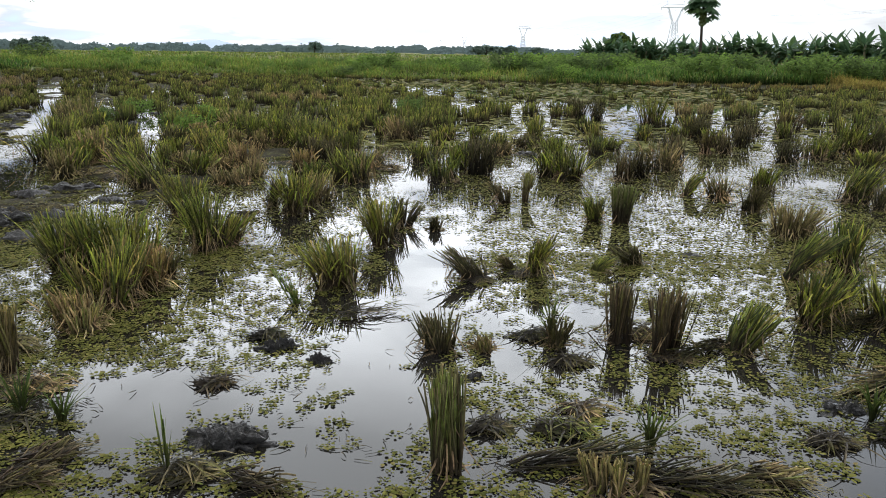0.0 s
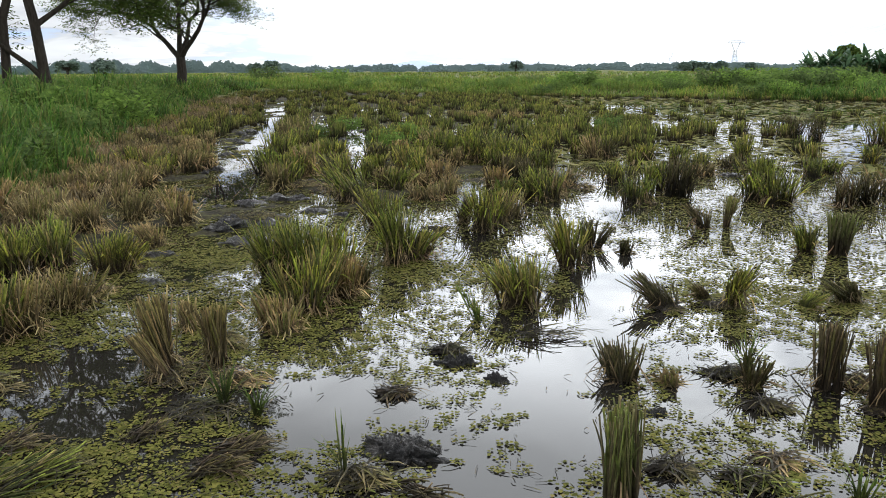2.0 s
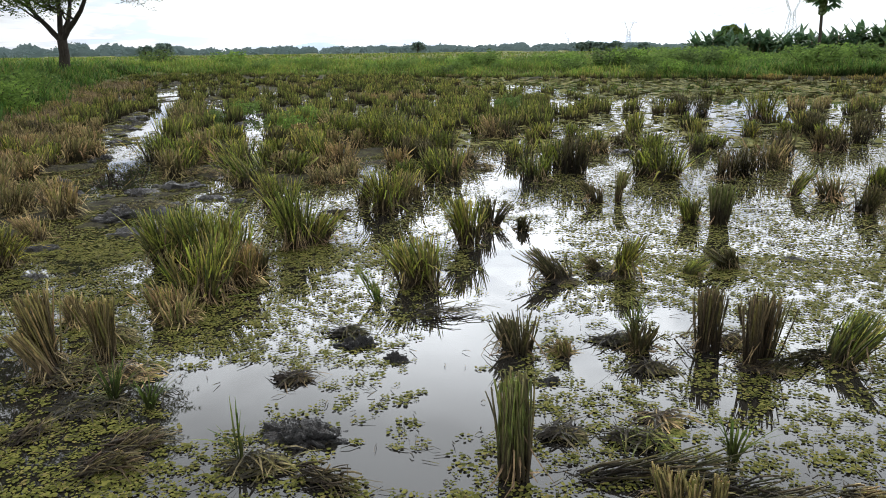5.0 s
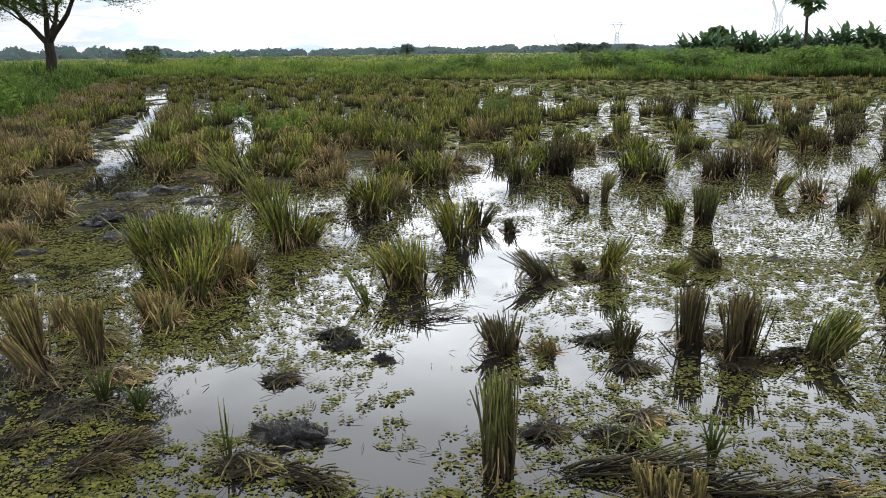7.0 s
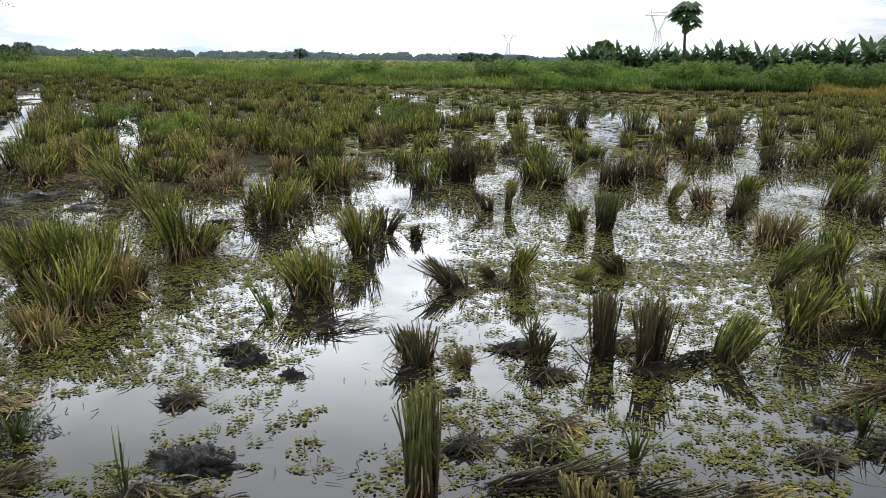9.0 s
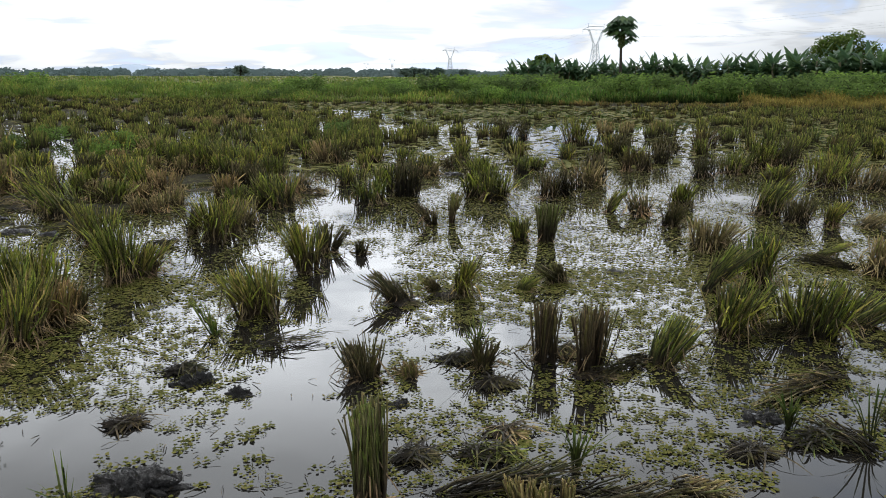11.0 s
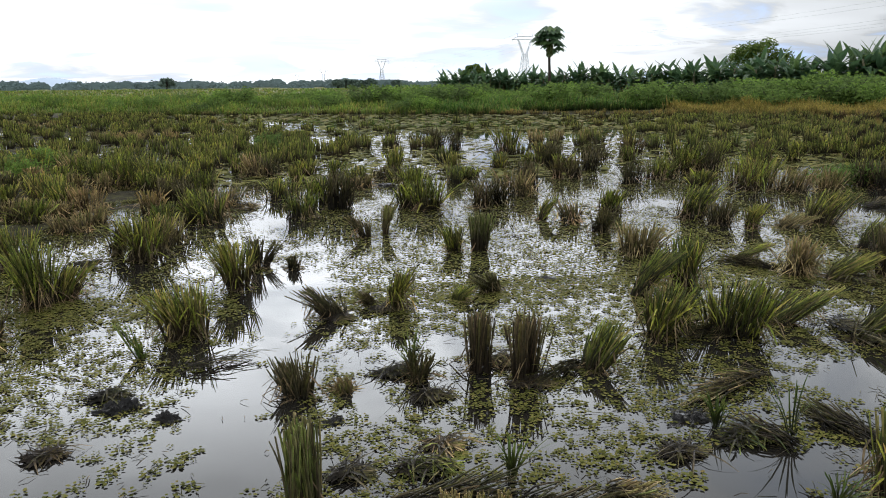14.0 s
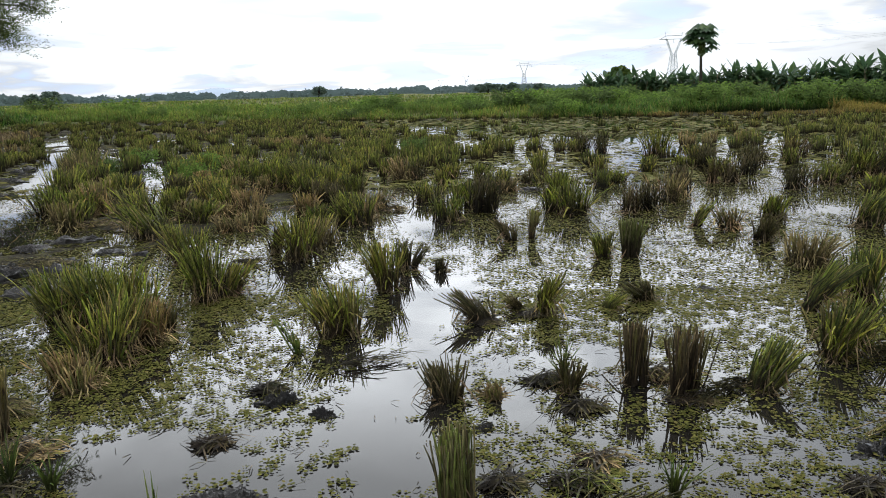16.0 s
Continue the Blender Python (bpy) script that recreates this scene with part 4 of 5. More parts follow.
for row in [
    (-0.83, 2.66, 0.2, 0.12),
    (-0.6, 3.45, 0.08, 0.08),
    (-0.85, 3.63, 0.12, 0.11),
    (0.16, 3.27, 0.08, 0.06),
    (1.78, 2.99, 0.15, 0.07),
    (1.94, 5.51, 0.12, 0.05),
    (-3.86, 5.28, 0.18, 0.13),
    (-3.83, 6.5, 0.18, 0.13),
    (-2.08, 4.82, 0.12, 0.08),
    (-4.42, 7.72, 0.16, 0.13),
    (-4.85, 7.12, 0.15, 0.13),
    (-3.93, 8.15, 0.16, 0.11),
]:
    mud_clod(*row)
for row in [
    (-3.88, 6.32, 0.17, 0.13),
    (-3.4, 7.44, 0.2, 0.09),
    (-6.43, 10.34, 0.26, 0.13),
    (-7.27, 12.25, 0.27, 0.13),
    (-2.99, 7.97, 0.12, 0.13),
    (1.28, 11.35, 0.22, 0.12),
    (-3.39, 4.58, 0.13, 0.07),
    (1.92, 5.55, 0.09, 0.05),
]:
    mud_clod(*row)
rng = random.Random(63)
for i in range(46):
    y = 7.4 + 15 * rng.random() ** 1.5
    mid = np.interp(y, [7.6, 10.5, 15.1, 24], [-4.75, -5.95, -8.15, -12.3])
    x = mid + rng.choice((-1, -1, 1)) * rng.uniform(0.36, 0.75)
    if i % 3 == 0 and y > 9:
        x = np.interp(y, [9.3, 13.3, 17, 20], [-3.6, -5.1, -6.7, -8.0]) + rng.choice((-1, 1)) * rng.uniform(0.25, 0.42)
    if i > 35:
        x, y = rng.uniform(-4.6, -2.9), rng.uniform(5.6, 8.2)
    mud_clod(x, y, rng.uniform(0.09, 0.22), rng.uniform(0.08, 0.17), 3)
for row in [
    (0.52, 2.76, 0.15, 0.1, 'green'),
    (0.21, 2.77, 0.1, 0.07, 'dark'),
    (-0.92, 2.4, 0.14, 0.12, 'straw'),
    (-1.04, 3.17, 0.08, 0.04, 'dark'),
    (0.54, 3.81, 0.17, 0.07, 'dark'),
    (0.66, 3.45, 0.1, 0.07, 'dark'),
    (0.62, 2.94, 0.08, 0.04, 'straw'),
    (-2.1, 3.1, 0.29, 0.1, 'straw'),
    (-3.86, 6.89, 0.4, 0.13, 'straw'),
    (-4.32, 9.1, 0.46, 0.16, 'straw'),
    (1.58, 2.68, 0.11, 0.05, 'dark'),
    (1.91, 2.74, 0.15, 0.09, 'green'),
]:
    straw_heap(*row)
for row in [
    (4.25, 4.94, 0.23, 0.09, 'straw'),
    (1.11, 3.83, 0.1, 0.1, 'straw'),
    (-0.92, 3.77, 0.08, 0.08, 'dark'),
    (-1.85, 3.11, 0.18, 0.1, 'straw'),
    (-3.71, 8.87, 0.41, 0.15, 'straw'),
    (-3.64, 4.27, 0.24, 0.11, 'straw'),
    (-3.0, 2.77, 0.2, 0.08, 'straw'),
    (-0.68, 9.72, 0.22, 0.16, 'straw'),
    (0.59, 4.97, 0.14, 0.05, 'dark'),
    (0.27, 4.82, 0.08, 0.04, 'dark'),
    (-1.84, 2.79, 0.22, 0.04, 'dark'),
    (1.19, 3.52, 0.14, 0.03, 'dark'),
]:
    straw_heap(*row)
for row in [
    (0.27, 2.46, 0.81, 2.55, 0.09, 'dark'),
    (0.77, 2.4, 1.15, 2.33, 0.11, 'dark'),
    (-0.75, 2.37, -0.51, 2.28, 0.06, 'brown'),
    (-1.52, 2.43, -1.39, 2.56, 0.07, 'brown'),
    (-1.56, 2.35, -1.35, 2.31, 0.06, 'brown'),
    (-1.96, 2.45, -1.89, 2.6, 0.06, 'brown'),
    (-1.55, 2.42, -1.4, 2.57, 0.07, 'brown'),
    (-1.57, 2.27, -1.4, 2.38, 0.06, 'brown'),
    (-2.25, 1.89, -2.04, 2.26, 0.18, 'green'),
    (-2.43, 2.2, -2.35, 2.37, 0.09, 'brown'),
    (2.43, 2.6, 2.34, 2.96, 0.12, 'dark'),
    (2.07, 2.63, 1.91, 2.84, 0.1, 'dark'),
]:
    straw_bundle(*row)
for row in [
    (2.4, 3.39, 1.83, 3.1, 0.09, 'straw'),
    (3.35, 4.09, 3.36, 3.57, 0.15, 'green'),
    (3.82, 5.39, 3.57, 5.76, 0.1, 'green'),
    (1.55, 3.72, 1.2, 3.49, 0.07, 'green'),
    (1.15, 2.44, 1.33, 2.37, 0.08, 'straw'),
    (-2.3, 3.62, -2.06, 3.52, 0.12, 'straw'),
    (6.82, 7.96, 7.37, 8.23, 0.1, 'dark'),
    (-0.62, 4.05, -0.2, 4.19, 0.02, 'dark'),
    (-1.94, 6.73, -1.65, 6.82, 0.04, 'dark'),
    (2.58, 4.1, 2.2, 4.0, 0.12, 'green'),
]:
    straw_bundle(*row)
for row in [
    (0.82, 2.6, 0.22, 0.05),
    (-0.98, 2.39, 0.27, 0.01),
    (0.6, 3.78, 0.28, 0.06),
    (2.09, 2.69, 0.3, 0.01),
    (-1.57, 2.81, 0.16, 0.07),
    (-1.76, 2.85, 0.2, 0.07),
    (1.85, 2.88, 0.17, 0.06),
    (1.94, 2.2, 0.15, 0.07),
    (-2.22, 1.99, 0.23, 0.08),
]:
    weed_tuft(*row)


# ---- the rest of the planted field ----
def stump_density(x, y):
    """Share of the planting places in which a stump still stands."""
    e = field_edge(x)
    if y > e + 0.5 or x < bank_edge(y) - 0.3 or channel(x, y) < 1.15:
        return 0.0
    if open_water(x, y) < 1.2:
        return 0.0
    left = np.interp(y, [6, 10, 16, 24, 30, 36, 40, 45], [-4.2, -2.5, 0.0, 0.0, -1.8, -4.5, -7.0, -9.0])
    if x < left:
        return 0.56 if y < 15 else (0.44 if y < 30 else 0.34)
    if x > np.interp(y, [8, 14, 20, 36], [7.5, 8, 10, 14]):
        return 0.33
    if y > 27:
        return 0.015 if y < e - 1.0 else 0.4
    if y < 20:
        return 0.15
    return 0.05


placed = [(o.location.x, o.location.y) for o in scene.objects if o.name.startswith("rice_stump")]
grid = {}
for px_, py_ in placed:
    grid.setdefault((int(px_ // 1), int(py_ // 1)), []).append((px_, py_))


def taken(x, y, d):
    for i in range(-1, 2):
        for j in range(-1, 2):
            for qx, qy in grid.get((int(x // 1) + i, int(y // 1) + j), ()):
                if (qx - x) ** 2 + (qy - y) ** 2 < d * d:
                    return True
    return False


PATTERNS = []
for seed in range(10):
    rng = random.Random(100 + seed)
    look_name = ("green", "green", "straw", "green", "dark", "green", "straw", "green", "green", "straw")[seed]
    h = rng.uniform(0.30, 0.40)
    ob = new("rice_stump")
    tagged(ob, LOOKS[look_name][0], "rice stump", "rice stumps in the flooded field")
    lines = stem_lines(rng, h, 0.13, 1.25, rng.uniform(-0.07, 0.07), 70, 0.34)
    tagged(part("stubble", stem_set(rng, lines, 0.0058, 3), MATS[look_name], ob), kind="stuff")
    tagged(part("fallen_straw", skirt_set(rng, lines, h, 0.14, 46 if look_name == "straw" else 26, 0.012), LEAVES["straw" if look_name == "straw" else "dead"], ob, "broken brown straw round the foot"), kind="stuff")
    lf = sheath_set(rng, lines, h, 60, 0.015, 0.1 if look_name != "straw" else 0.45)
    tagged(part("foliage", lf, LEAVES[look_name], ob, "long thin rice leaves" if look_name != "straw" else "bent dry rice leaves"), kind="stuff")
    PATTERNS.append(ob)

rng = random.Random(41)
spots, far_spots = [], []
for i in range(-150, 190):
    for j in range(0, 190):
        if i % 4 == 0 and i < 12 and rng.random() < 0.6:
            continue
        p = ACROSS * (i * 0.46) + ROW * (j * 0.47)
        x, y = p.x + rng.gauss(0, 0.08), p.y + rng.gauss(0, 0.10)
        if y < 5.5 or abs(x) > 2.5 + 0.95 * y or (y < 8.5 and -4.2 < x < 7.5):
            continue
        clump = 1.1 * min(0.4, stump_density(x, y)) * fbm(x, y, 0.55)
        if rng.random() < stump_density(x, y) + clump * (1 if stump_density(x, y) > 0 else 0) and not taken(x, y, 0.3 if y < 14 else 0.2):
            (spots if y < 15.5 else far_spots).append((x, y))
spots.sort(key=lambda q: q[1])
far_spots = spots[190:] + far_spots
used = set()
for x, y in spots[:190]:
    dry = 0.5 + 0.8 * fbm(x, y, 0.35) + (0.45 if x < bank_edge(y) + 2.6 else 0.0)
    pool = [2, 6, 9] if dry > (0.78 if x < -1 else 0.85) else [0, 1, 3, 5, 7, 8, 4]
    k = rng.choice(pool)
    m = pose(x, y, min(0.05, max(-0.01, ground_z(x, y))), 0, 0, rng.uniform(0, 360)) @ Matrix.Diagonal((rng.uniform(0.85, 1.35), rng.uniform(0.85, 1.35), rng.uniform(0.75, 1.25) * (0.9 if dry > 0.72 else 1.0), 1))
    if k not in used:
        used.add(k)
        PATTERNS[k].matrix_basis = m
    else:
        c = copy_thing(PATTERNS[k], m)
        c.matrix_basis = m
for k in range(10):
    if k not in used:
        PATTERNS[k].matrix_basis = pose(-9 + k * 1.2, 15.8, 0.0)


def far_stubble(name, test, material, label):
    """The stumps too far off to count, in one mesh."""
    g = Geo()
    rng = random.Random(77)
    for x, y in far_spots:
        if not test(x, y):
            continue
        z = min(0.05, max(-0.01, ground_z(x, y)))
        h0, r0 = rng.uniform(0.22, 0.38) * (1.0 if y < 20 else 0.84), rng.uniform(0.11, 0.19)
        tone = rng.random()
        for _ in range(58 if y < 26 else 30):
            a, d = rng.uniform(0, TAU), math.sqrt(rng.random())
            bx, by = x + r0 * d * math.cos(a), y + r0 * d * math.sin(a)
            h = h0 * rng.uniform(0.55, 1.1)
            ox, oy = 0.35 * r0 * d * math.cos(a) + rng.gauss(0, 0.03), 0.35 * r0 * d * math.sin(a) + rng.gauss(0, 0.03)
            w = rng.uniform(0.009, 0.019) * (1 if y < 26 else 1.5)
            sa = rng.uniform(-0.7, 0.7)
            g.blade([(bx, by, z - 0.02), (bx + ox * 0.5, by + oy * 0.5, z + h * 0.55), (bx + ox, by + oy, z + h)], (w, w, w * 0.8), (math.cos(sa), math.sin(sa), 0))
        g.t.extend([tone] * (len(g.v) - len(g.t)))
    tagged(new(name, g.mesh(name, material)), label, "rice stubble", kind="stuff")


def dryness(x, y):
    return 0.42 + 0.8 * fbm(x, y, 0.3) + (0.4 if x < bank_edge(y) + 3 else 0)


def golden(x, y):
    return x > 9 and y > field_edge(x) - 3.5 + 3 * fbm(x, y, 0.3)


far_stubble("far_golden_stubble", golden, GOLD_STUBBLE, "rows of golden brown rice stubble towards the field edge")
far_stubble("far_rice_stubble", lambda x, y: dryness(x, y) <= 0.92 and not golden(x, y), MATS["green"], "rows of green and yellow rice stubble across the field")
far_stubble("far_dry_stubble", lambda x, y: dryness(x, y) > 0.92 and not golden(x, y), MATS["straw"], "rows of dry tan rice stubble across the field")


# ---- grass ----
def grass(name, material, label, n, place, height, width, seed, bend=0.5, blades=5):
    g = Geo()
    rng = random.Random(seed)
    done = 0
    for _ in range(n * 4):
        if done >= n:
            break
        spot = place(rng)
        if spot is None:
            continue
        done += 1
        x, y = spot
        z = ground_z(x, y) - 0.03
        h0 = height(x, y) * rng.uniform(0.7, 1.15)
        far = 1 + max(0.0, (math.hypot(x, y) - 12) / 26)
        for _ in range(blades):
            a = rng.uniform(0, TAU)
            bx, by = x + rng.gauss(0, 0.06 * far), y + rng.gauss(0, 0.06 * far)
            h = h0 * rng.uniform(0.55, 1.1)
            o = h * rng.uniform(0.05, bend)
            w = width * far * rng.uniform(0.7, 1.3)
            ca, sa = math.cos(a), math.sin(a)
            g.blade([(bx, by, z), (bx + o * 0.35 * ca, by + o * 0.35 * sa, z + h * 0.6), (bx + o * ca, by + o * sa, z + h * rng.uniform(0.85, 1.0))], (w * 0.8, w, w * 0.12), (math.cos(a + 1.4), math.sin(a + 1.4), 0.1))
        g.t.extend([0.5 + 0.45 * max(-1.0, min(1.0, 1.6 * fbm(x, y, 0.25) + rng.uniform(-0.5, 0.5)))] * (len(g.v) - len(g.t)))
    tagged(new(name, g.mesh(name, material)), label, "grass", kind="stuff")


def on_bank(rng):
    y = 1.5 + 50 * rng.random() ** 1.7
    x = bank_edge(y) + 0.5 * fbm(1.0, y, 0.5) + rng.gauss(0, 0.25) - abs(rng.gauss(0, 1)) * (3.5 + 0.35 * y)
    if x < -5 - 0.95 * y:
        return None
    return x, y


def behind_field(x0, x1, depth):
    def place(rng):
        x = rng.uniform(x0, x1)
        y = field_edge(x) + (0.2 if x < 11 else 2.0) + depth * rng.random() ** 2.0
        return (x, y) if abs(x) < 4 + 0.95 * y else None
    return place


grass("bank_grass", BANK_GRASS, "tall lush green grass on the field bank", 15000, on_bank, lambda x, y: 0.45 + 0.35 * fbm(x, y, 0.3) + 0.3 * fbm(x, y, 1.2) + 0.3 * min(1, 0.5 * (bank_edge(y) - x)), 0.023, 11, 0.7)
grass("field_grass", FIELD_GRASS, "belt of uncut yellow-green grass behind the flooded field", 13000, behind_field(-62, 14, 40), lambda x, y: 0.5 + 0.3 * fbm(x, y, 0.12) + 0.2 * fbm(x, y, 0.6), 0.014, 12, 0.5)
grass("weedy_margin", BANK_GRASS, "rank green weeds along the field margin", 8000, behind_field(6, 48, 16), lambda x, y: 0.5 + 0.45 * fbm(x, y, 0.2) + 0.3 * fbm(x, y, 0.9), 0.02, 13, 0.6)


def bank_foot(rng):
    y = 2.0 + 34 * rng.random() ** 1.5
    return bank_edge(y) + 0.35 + rng.gauss(0, 0.4) * (0.7 + 0.03 * y), y


grass("dry_bank_grass", LEAVES["dead"], "trampled brown grass along the foot of the bank", 4200, bank_foot, lambda x, y: 0.27 + 0.12 * fbm(x, y, 0.8), 0.011, 16, 0.9, 6)


def far_fields(rng):
    y = 60 + 260 * rng.random() ** 1.6
    return rng.uniform(-0.9, 0.5) * y, y


grass("far_grass", FIELD_GRASS, "uncut grass over the far flat fields", 5200, far_fields, lambda x, y: 0.55 + 0.35 * fbm(x, y, 0.05), 0.016, 15, 0.5)


def gold_strip(rng):
    x = rng.uniform(18.5, 40)
    y = field_edge(x) - 0.4 + 2.2 * rng.random()
    return x, y


grass("golden_grass", GOLD_GRASS, "strip of ripe golden grass at the edge of the field", 4200, gold_strip, lambda x, y: 0.55 + 0.3 * fbm(x, y, 0.5), 0.016, 14, 0.35)


# ---- bushes and trees ----
def leaf_cloud(g, rng, centre, radius, n, size, flat=0.8):
    for _ in range(n):
        d = Vector((rng.gauss(0, 1), rng.gauss(0, 1), rng.gauss(0, 1) * flat))
        d = d.normalized() * radius * rng.random() ** 0.45
        p = Vector(centre) + Vector((d.x, d.y, d.z * flat))
        a, t = rng.uniform(0, TAU), rng.uniform(-0.9, 0.9)
        u = Vector((math.cos(a), math.sin(a), t)).normalized() * size * rng.uniform(0.6, 1.3)
        w = u.cross(Vector((rng.gauss(0, 1), rng.gauss(0, 1), 1))).normalized() * size * 0.28
        g.poly([tuple(p - u * 0.5), tuple(p + w), tuple(p + u * 0.5), tuple(p - w)])


def make_bush(seed, h, r, size):
    rng = random.Random(seed)
    base = Geo()
    crown = Geo()
    for _ in range(11):
        a, d = rng.uniform(0, TAU), rng.random() ** 0.5
        tx, ty, tz = r * d * math.cos(a), r * d * math.sin(a), h * rng.uniform(0.45, 1.0) * (1 - 0.3 * d)
        base.tube([(tx * 0.15, ty * 0.15, -0.05), (tx * 0.6, ty * 0.6, tz * 0.55), (tx, ty, tz)], [0.03, 0.02, 0.008], 3)
        leaf_cloud(crown, rng, (tx * 0.9, ty * 0.9, tz * 0.8), r * 0.34, 58, size * 1.1, 1.1)
        leaf_cloud(crown, rng, (tx * 0.7, ty * 0.7, tz * 0.4), r * 0.36, 32, size * 1.1, 0.9)
    ob = new("bush")
    tagged(part("stem", base, BARK, ob), kind="stuff")
    part("crown", crown, BUSH_LEAF, ob, "dense mid-green leaves")
    return tagged(ob, "leafy green bush in the weeds behind the field", "bush", "bushes behind the field")


k = Mat("bush_leaf")
BUSH_LEAF = k.done(k.mix(k.each(), k.ramp(k.island(), [(0.0, (0.065, 0.10, 0.036)), (1.0, (0.13, 0.18, 0.06))]), k.ramp(k.island(), [(0.0, (0.11, 0.19, 0.04)), (1.0, (0.24, 0.36, 0.07))])), 0.8, 0.45, 0.03)
BUSHES = [make_bush(s, 1.5, 1.2, 0.16) for s in (1, 2, 3)]
rng = random.Random(9)
bush_spots = [(-26.6, 62.5, 1.0), (-33.2, 62.6, 1.05), (-21.0, 58.0, 0.6), (-5.0, 60.0, 0.7), (2.0, 62.0, 0.75), (-1.5, 55.0, 0.6), (6.0, 60.0, 0.8), (9.0, 57.0, 0.8)]
for i in range(26):
    x = -9 + 20 * (i + rng.random()) / 26
    bush_spots.append((x, field_edge(x) + rng.uniform(7, 17), rng.choice((0.4, 0.5, 0.6, 0.75, 0.95))))
for i in range(120):
    x = 7 + 34 * (i + rng.random()) / 120
    y = field_edge(x) + rng.uniform(2.0, 11) + (2 if x < 18 else 0)
    bush_spots.append((x, y, rng.choice((0.45, 0.55, 0.65, 0.8, 0.95)) * np.interp(x, [7, 22, 27, 34, 41], [1.0, 1.1, 1.35, 1.45, 1.5])))
for i, (x, y, s) in enumerate(bush_spots):
    s *= 1.08
    m = pose(x, y, ground_z(x, y), 0, 0, rng.uniform(0, 360)) @ Matrix.Diagonal((s * rng.uniform(0.9, 1.5), s * rng.uniform(0.9, 1.5), s, 1))
    if i < 3:
        BUSHES[i].matrix_basis = m
    else:
        c = copy_thing(BUSHES[i % 3], m)
        c.matrix_basis = m


for i in range(120):
    if i < 92:
        y = 5 + 19 * rng.random() ** 1.3
        x = bank_edge(y) - rng.uniform(0.2, 7.0)
        label = "leafy green weed on the grassy bank"
    else:
        x = rng.uniform(-32, 10)
        y = field_edge(x) + rng.uniform(1.0, 14)
        label = "leafy green weed in the uncut grass"
    z = rng.uniform(0.34, 0.7)
    m = pose(x, y, ground_z(x, y), 0, 0, rng.uniform(0, 360)) @ Matrix.Diagonal((z * rng.uniform(0.8, 1.3), z * rng.uniform(0.8, 1.3), z, 1))
    c = copy_thing(BUSHES[i % 3], m)
    c.matrix_basis = m
    tagged(c, label, "weed", "weeds round the field")


for x, y, z in ((-4.95, 14.0, 0.30), (-4.6, 13.7, 0.26), (-7.1, 17.6, 0.32), (-6.9, 15.3, 0.28), (-0.8, 19.0, 0.34), (-4.9, 15.2, 0.3), (-5.0, 16.1, 0.3), (7.5, 9.6, 0.24), (8.2, 9.7, 0.26), (7.9, 9.9, 0.24)):
    m = pose(x, y, max(0.0, ground_z(x, y)), 0, 0, x * 50) @ Matrix.Diagonal((z, z, z, 1))
    c = copy_thing(BUSHES[int(abs(x * 10)) % 3], m)
    c.matrix_basis = m
    tagged(c, "bright green leafy weed among the rice stubble", "weed", "weeds round the field")


def limb(g, tips, rng, p, d, length, r, depth, bend, spread):
    """A limb that bends and forks; the twig ends go into tips."""
    pts, rad = [tuple(p)], [r]
    steps = 4
    q, v = Vector(p), Vector(d).normalized()
    for i in range(steps):
        v = (v + Vector((rng.gauss(0, bend), rng.gauss(0, bend), rng.gauss(0, bend * 0.6) + 0.02))).normalized()
        q = q + v * (length / steps)
        pts.append(tuple(q))
        rad.append(r * (1 - 0.42 * (i + 1) / steps))
    g.tube(pts, rad, 8 if r > 0.06 else (5 if r > 0.02 else 3))
    if depth <= 1:
        tips.extend(Vector(c) for c in pts[1:])
    if depth == 0:
        return
    for k in range(rng.choice((2, 3, 3))):
        a = rng.uniform(0, TAU)
        side = v.orthogonal().normalized()
        side.rotate(Matrix.Rotation(a, 3, v))
        nv = (v + side * rng.uniform(0.5, 1.0) * spread).normalized()
        nv.z = nv.z * 0.75 + 0.05
        limb(g, tips, rng, q, nv, length * rng.uniform(0.62, 0.82), r * 0.56, depth - 1, bend, spread)
    if depth >= 2:
        mid = Vector(pts[2])
        side = Vector((rng.gauss(0, 1), rng.gauss(0, 1), 0.2)).normalized()
        limb(g, tips, rng, mid, (v * 0.4 + side).normalized(), length * 0.6, r * 0.4, depth - 2, bend, spread)


def feathery_crown(crown, rng, tips, n, radius, size):
    """Small leaves on drooping sprays round the twigs."""
    for q in tips:
        for _ in range(n):
            a = rng.uniform(0, TAU)
            d = Vector((math.cos(a), math.sin(a), rng.uniform(-0.55, 0.25)))
            start = q + Vector((rng.gauss(0, 1), rng.gauss(0, 1), rng.gauss(0, 0.6))) * radius * 0.3
            side = Vector((-math.sin(a), math.cos(a), 0.0))
            for k in range(4):
                p = start + d * (0.5 * radius * k / 3)
                for w in (-1, 1):
                    u = (side * w + d * 0.6 + Vector((0, 0, rng.uniform(-0.5, 0.2)))) * size * rng.uniform(0.6, 1.2)
                    v = d * size * 0.26
                    crown.poly([tuple(p), tuple(p + u * 0.5 + v), tuple(p + u), tuple(p + u * 0.5 - v)])


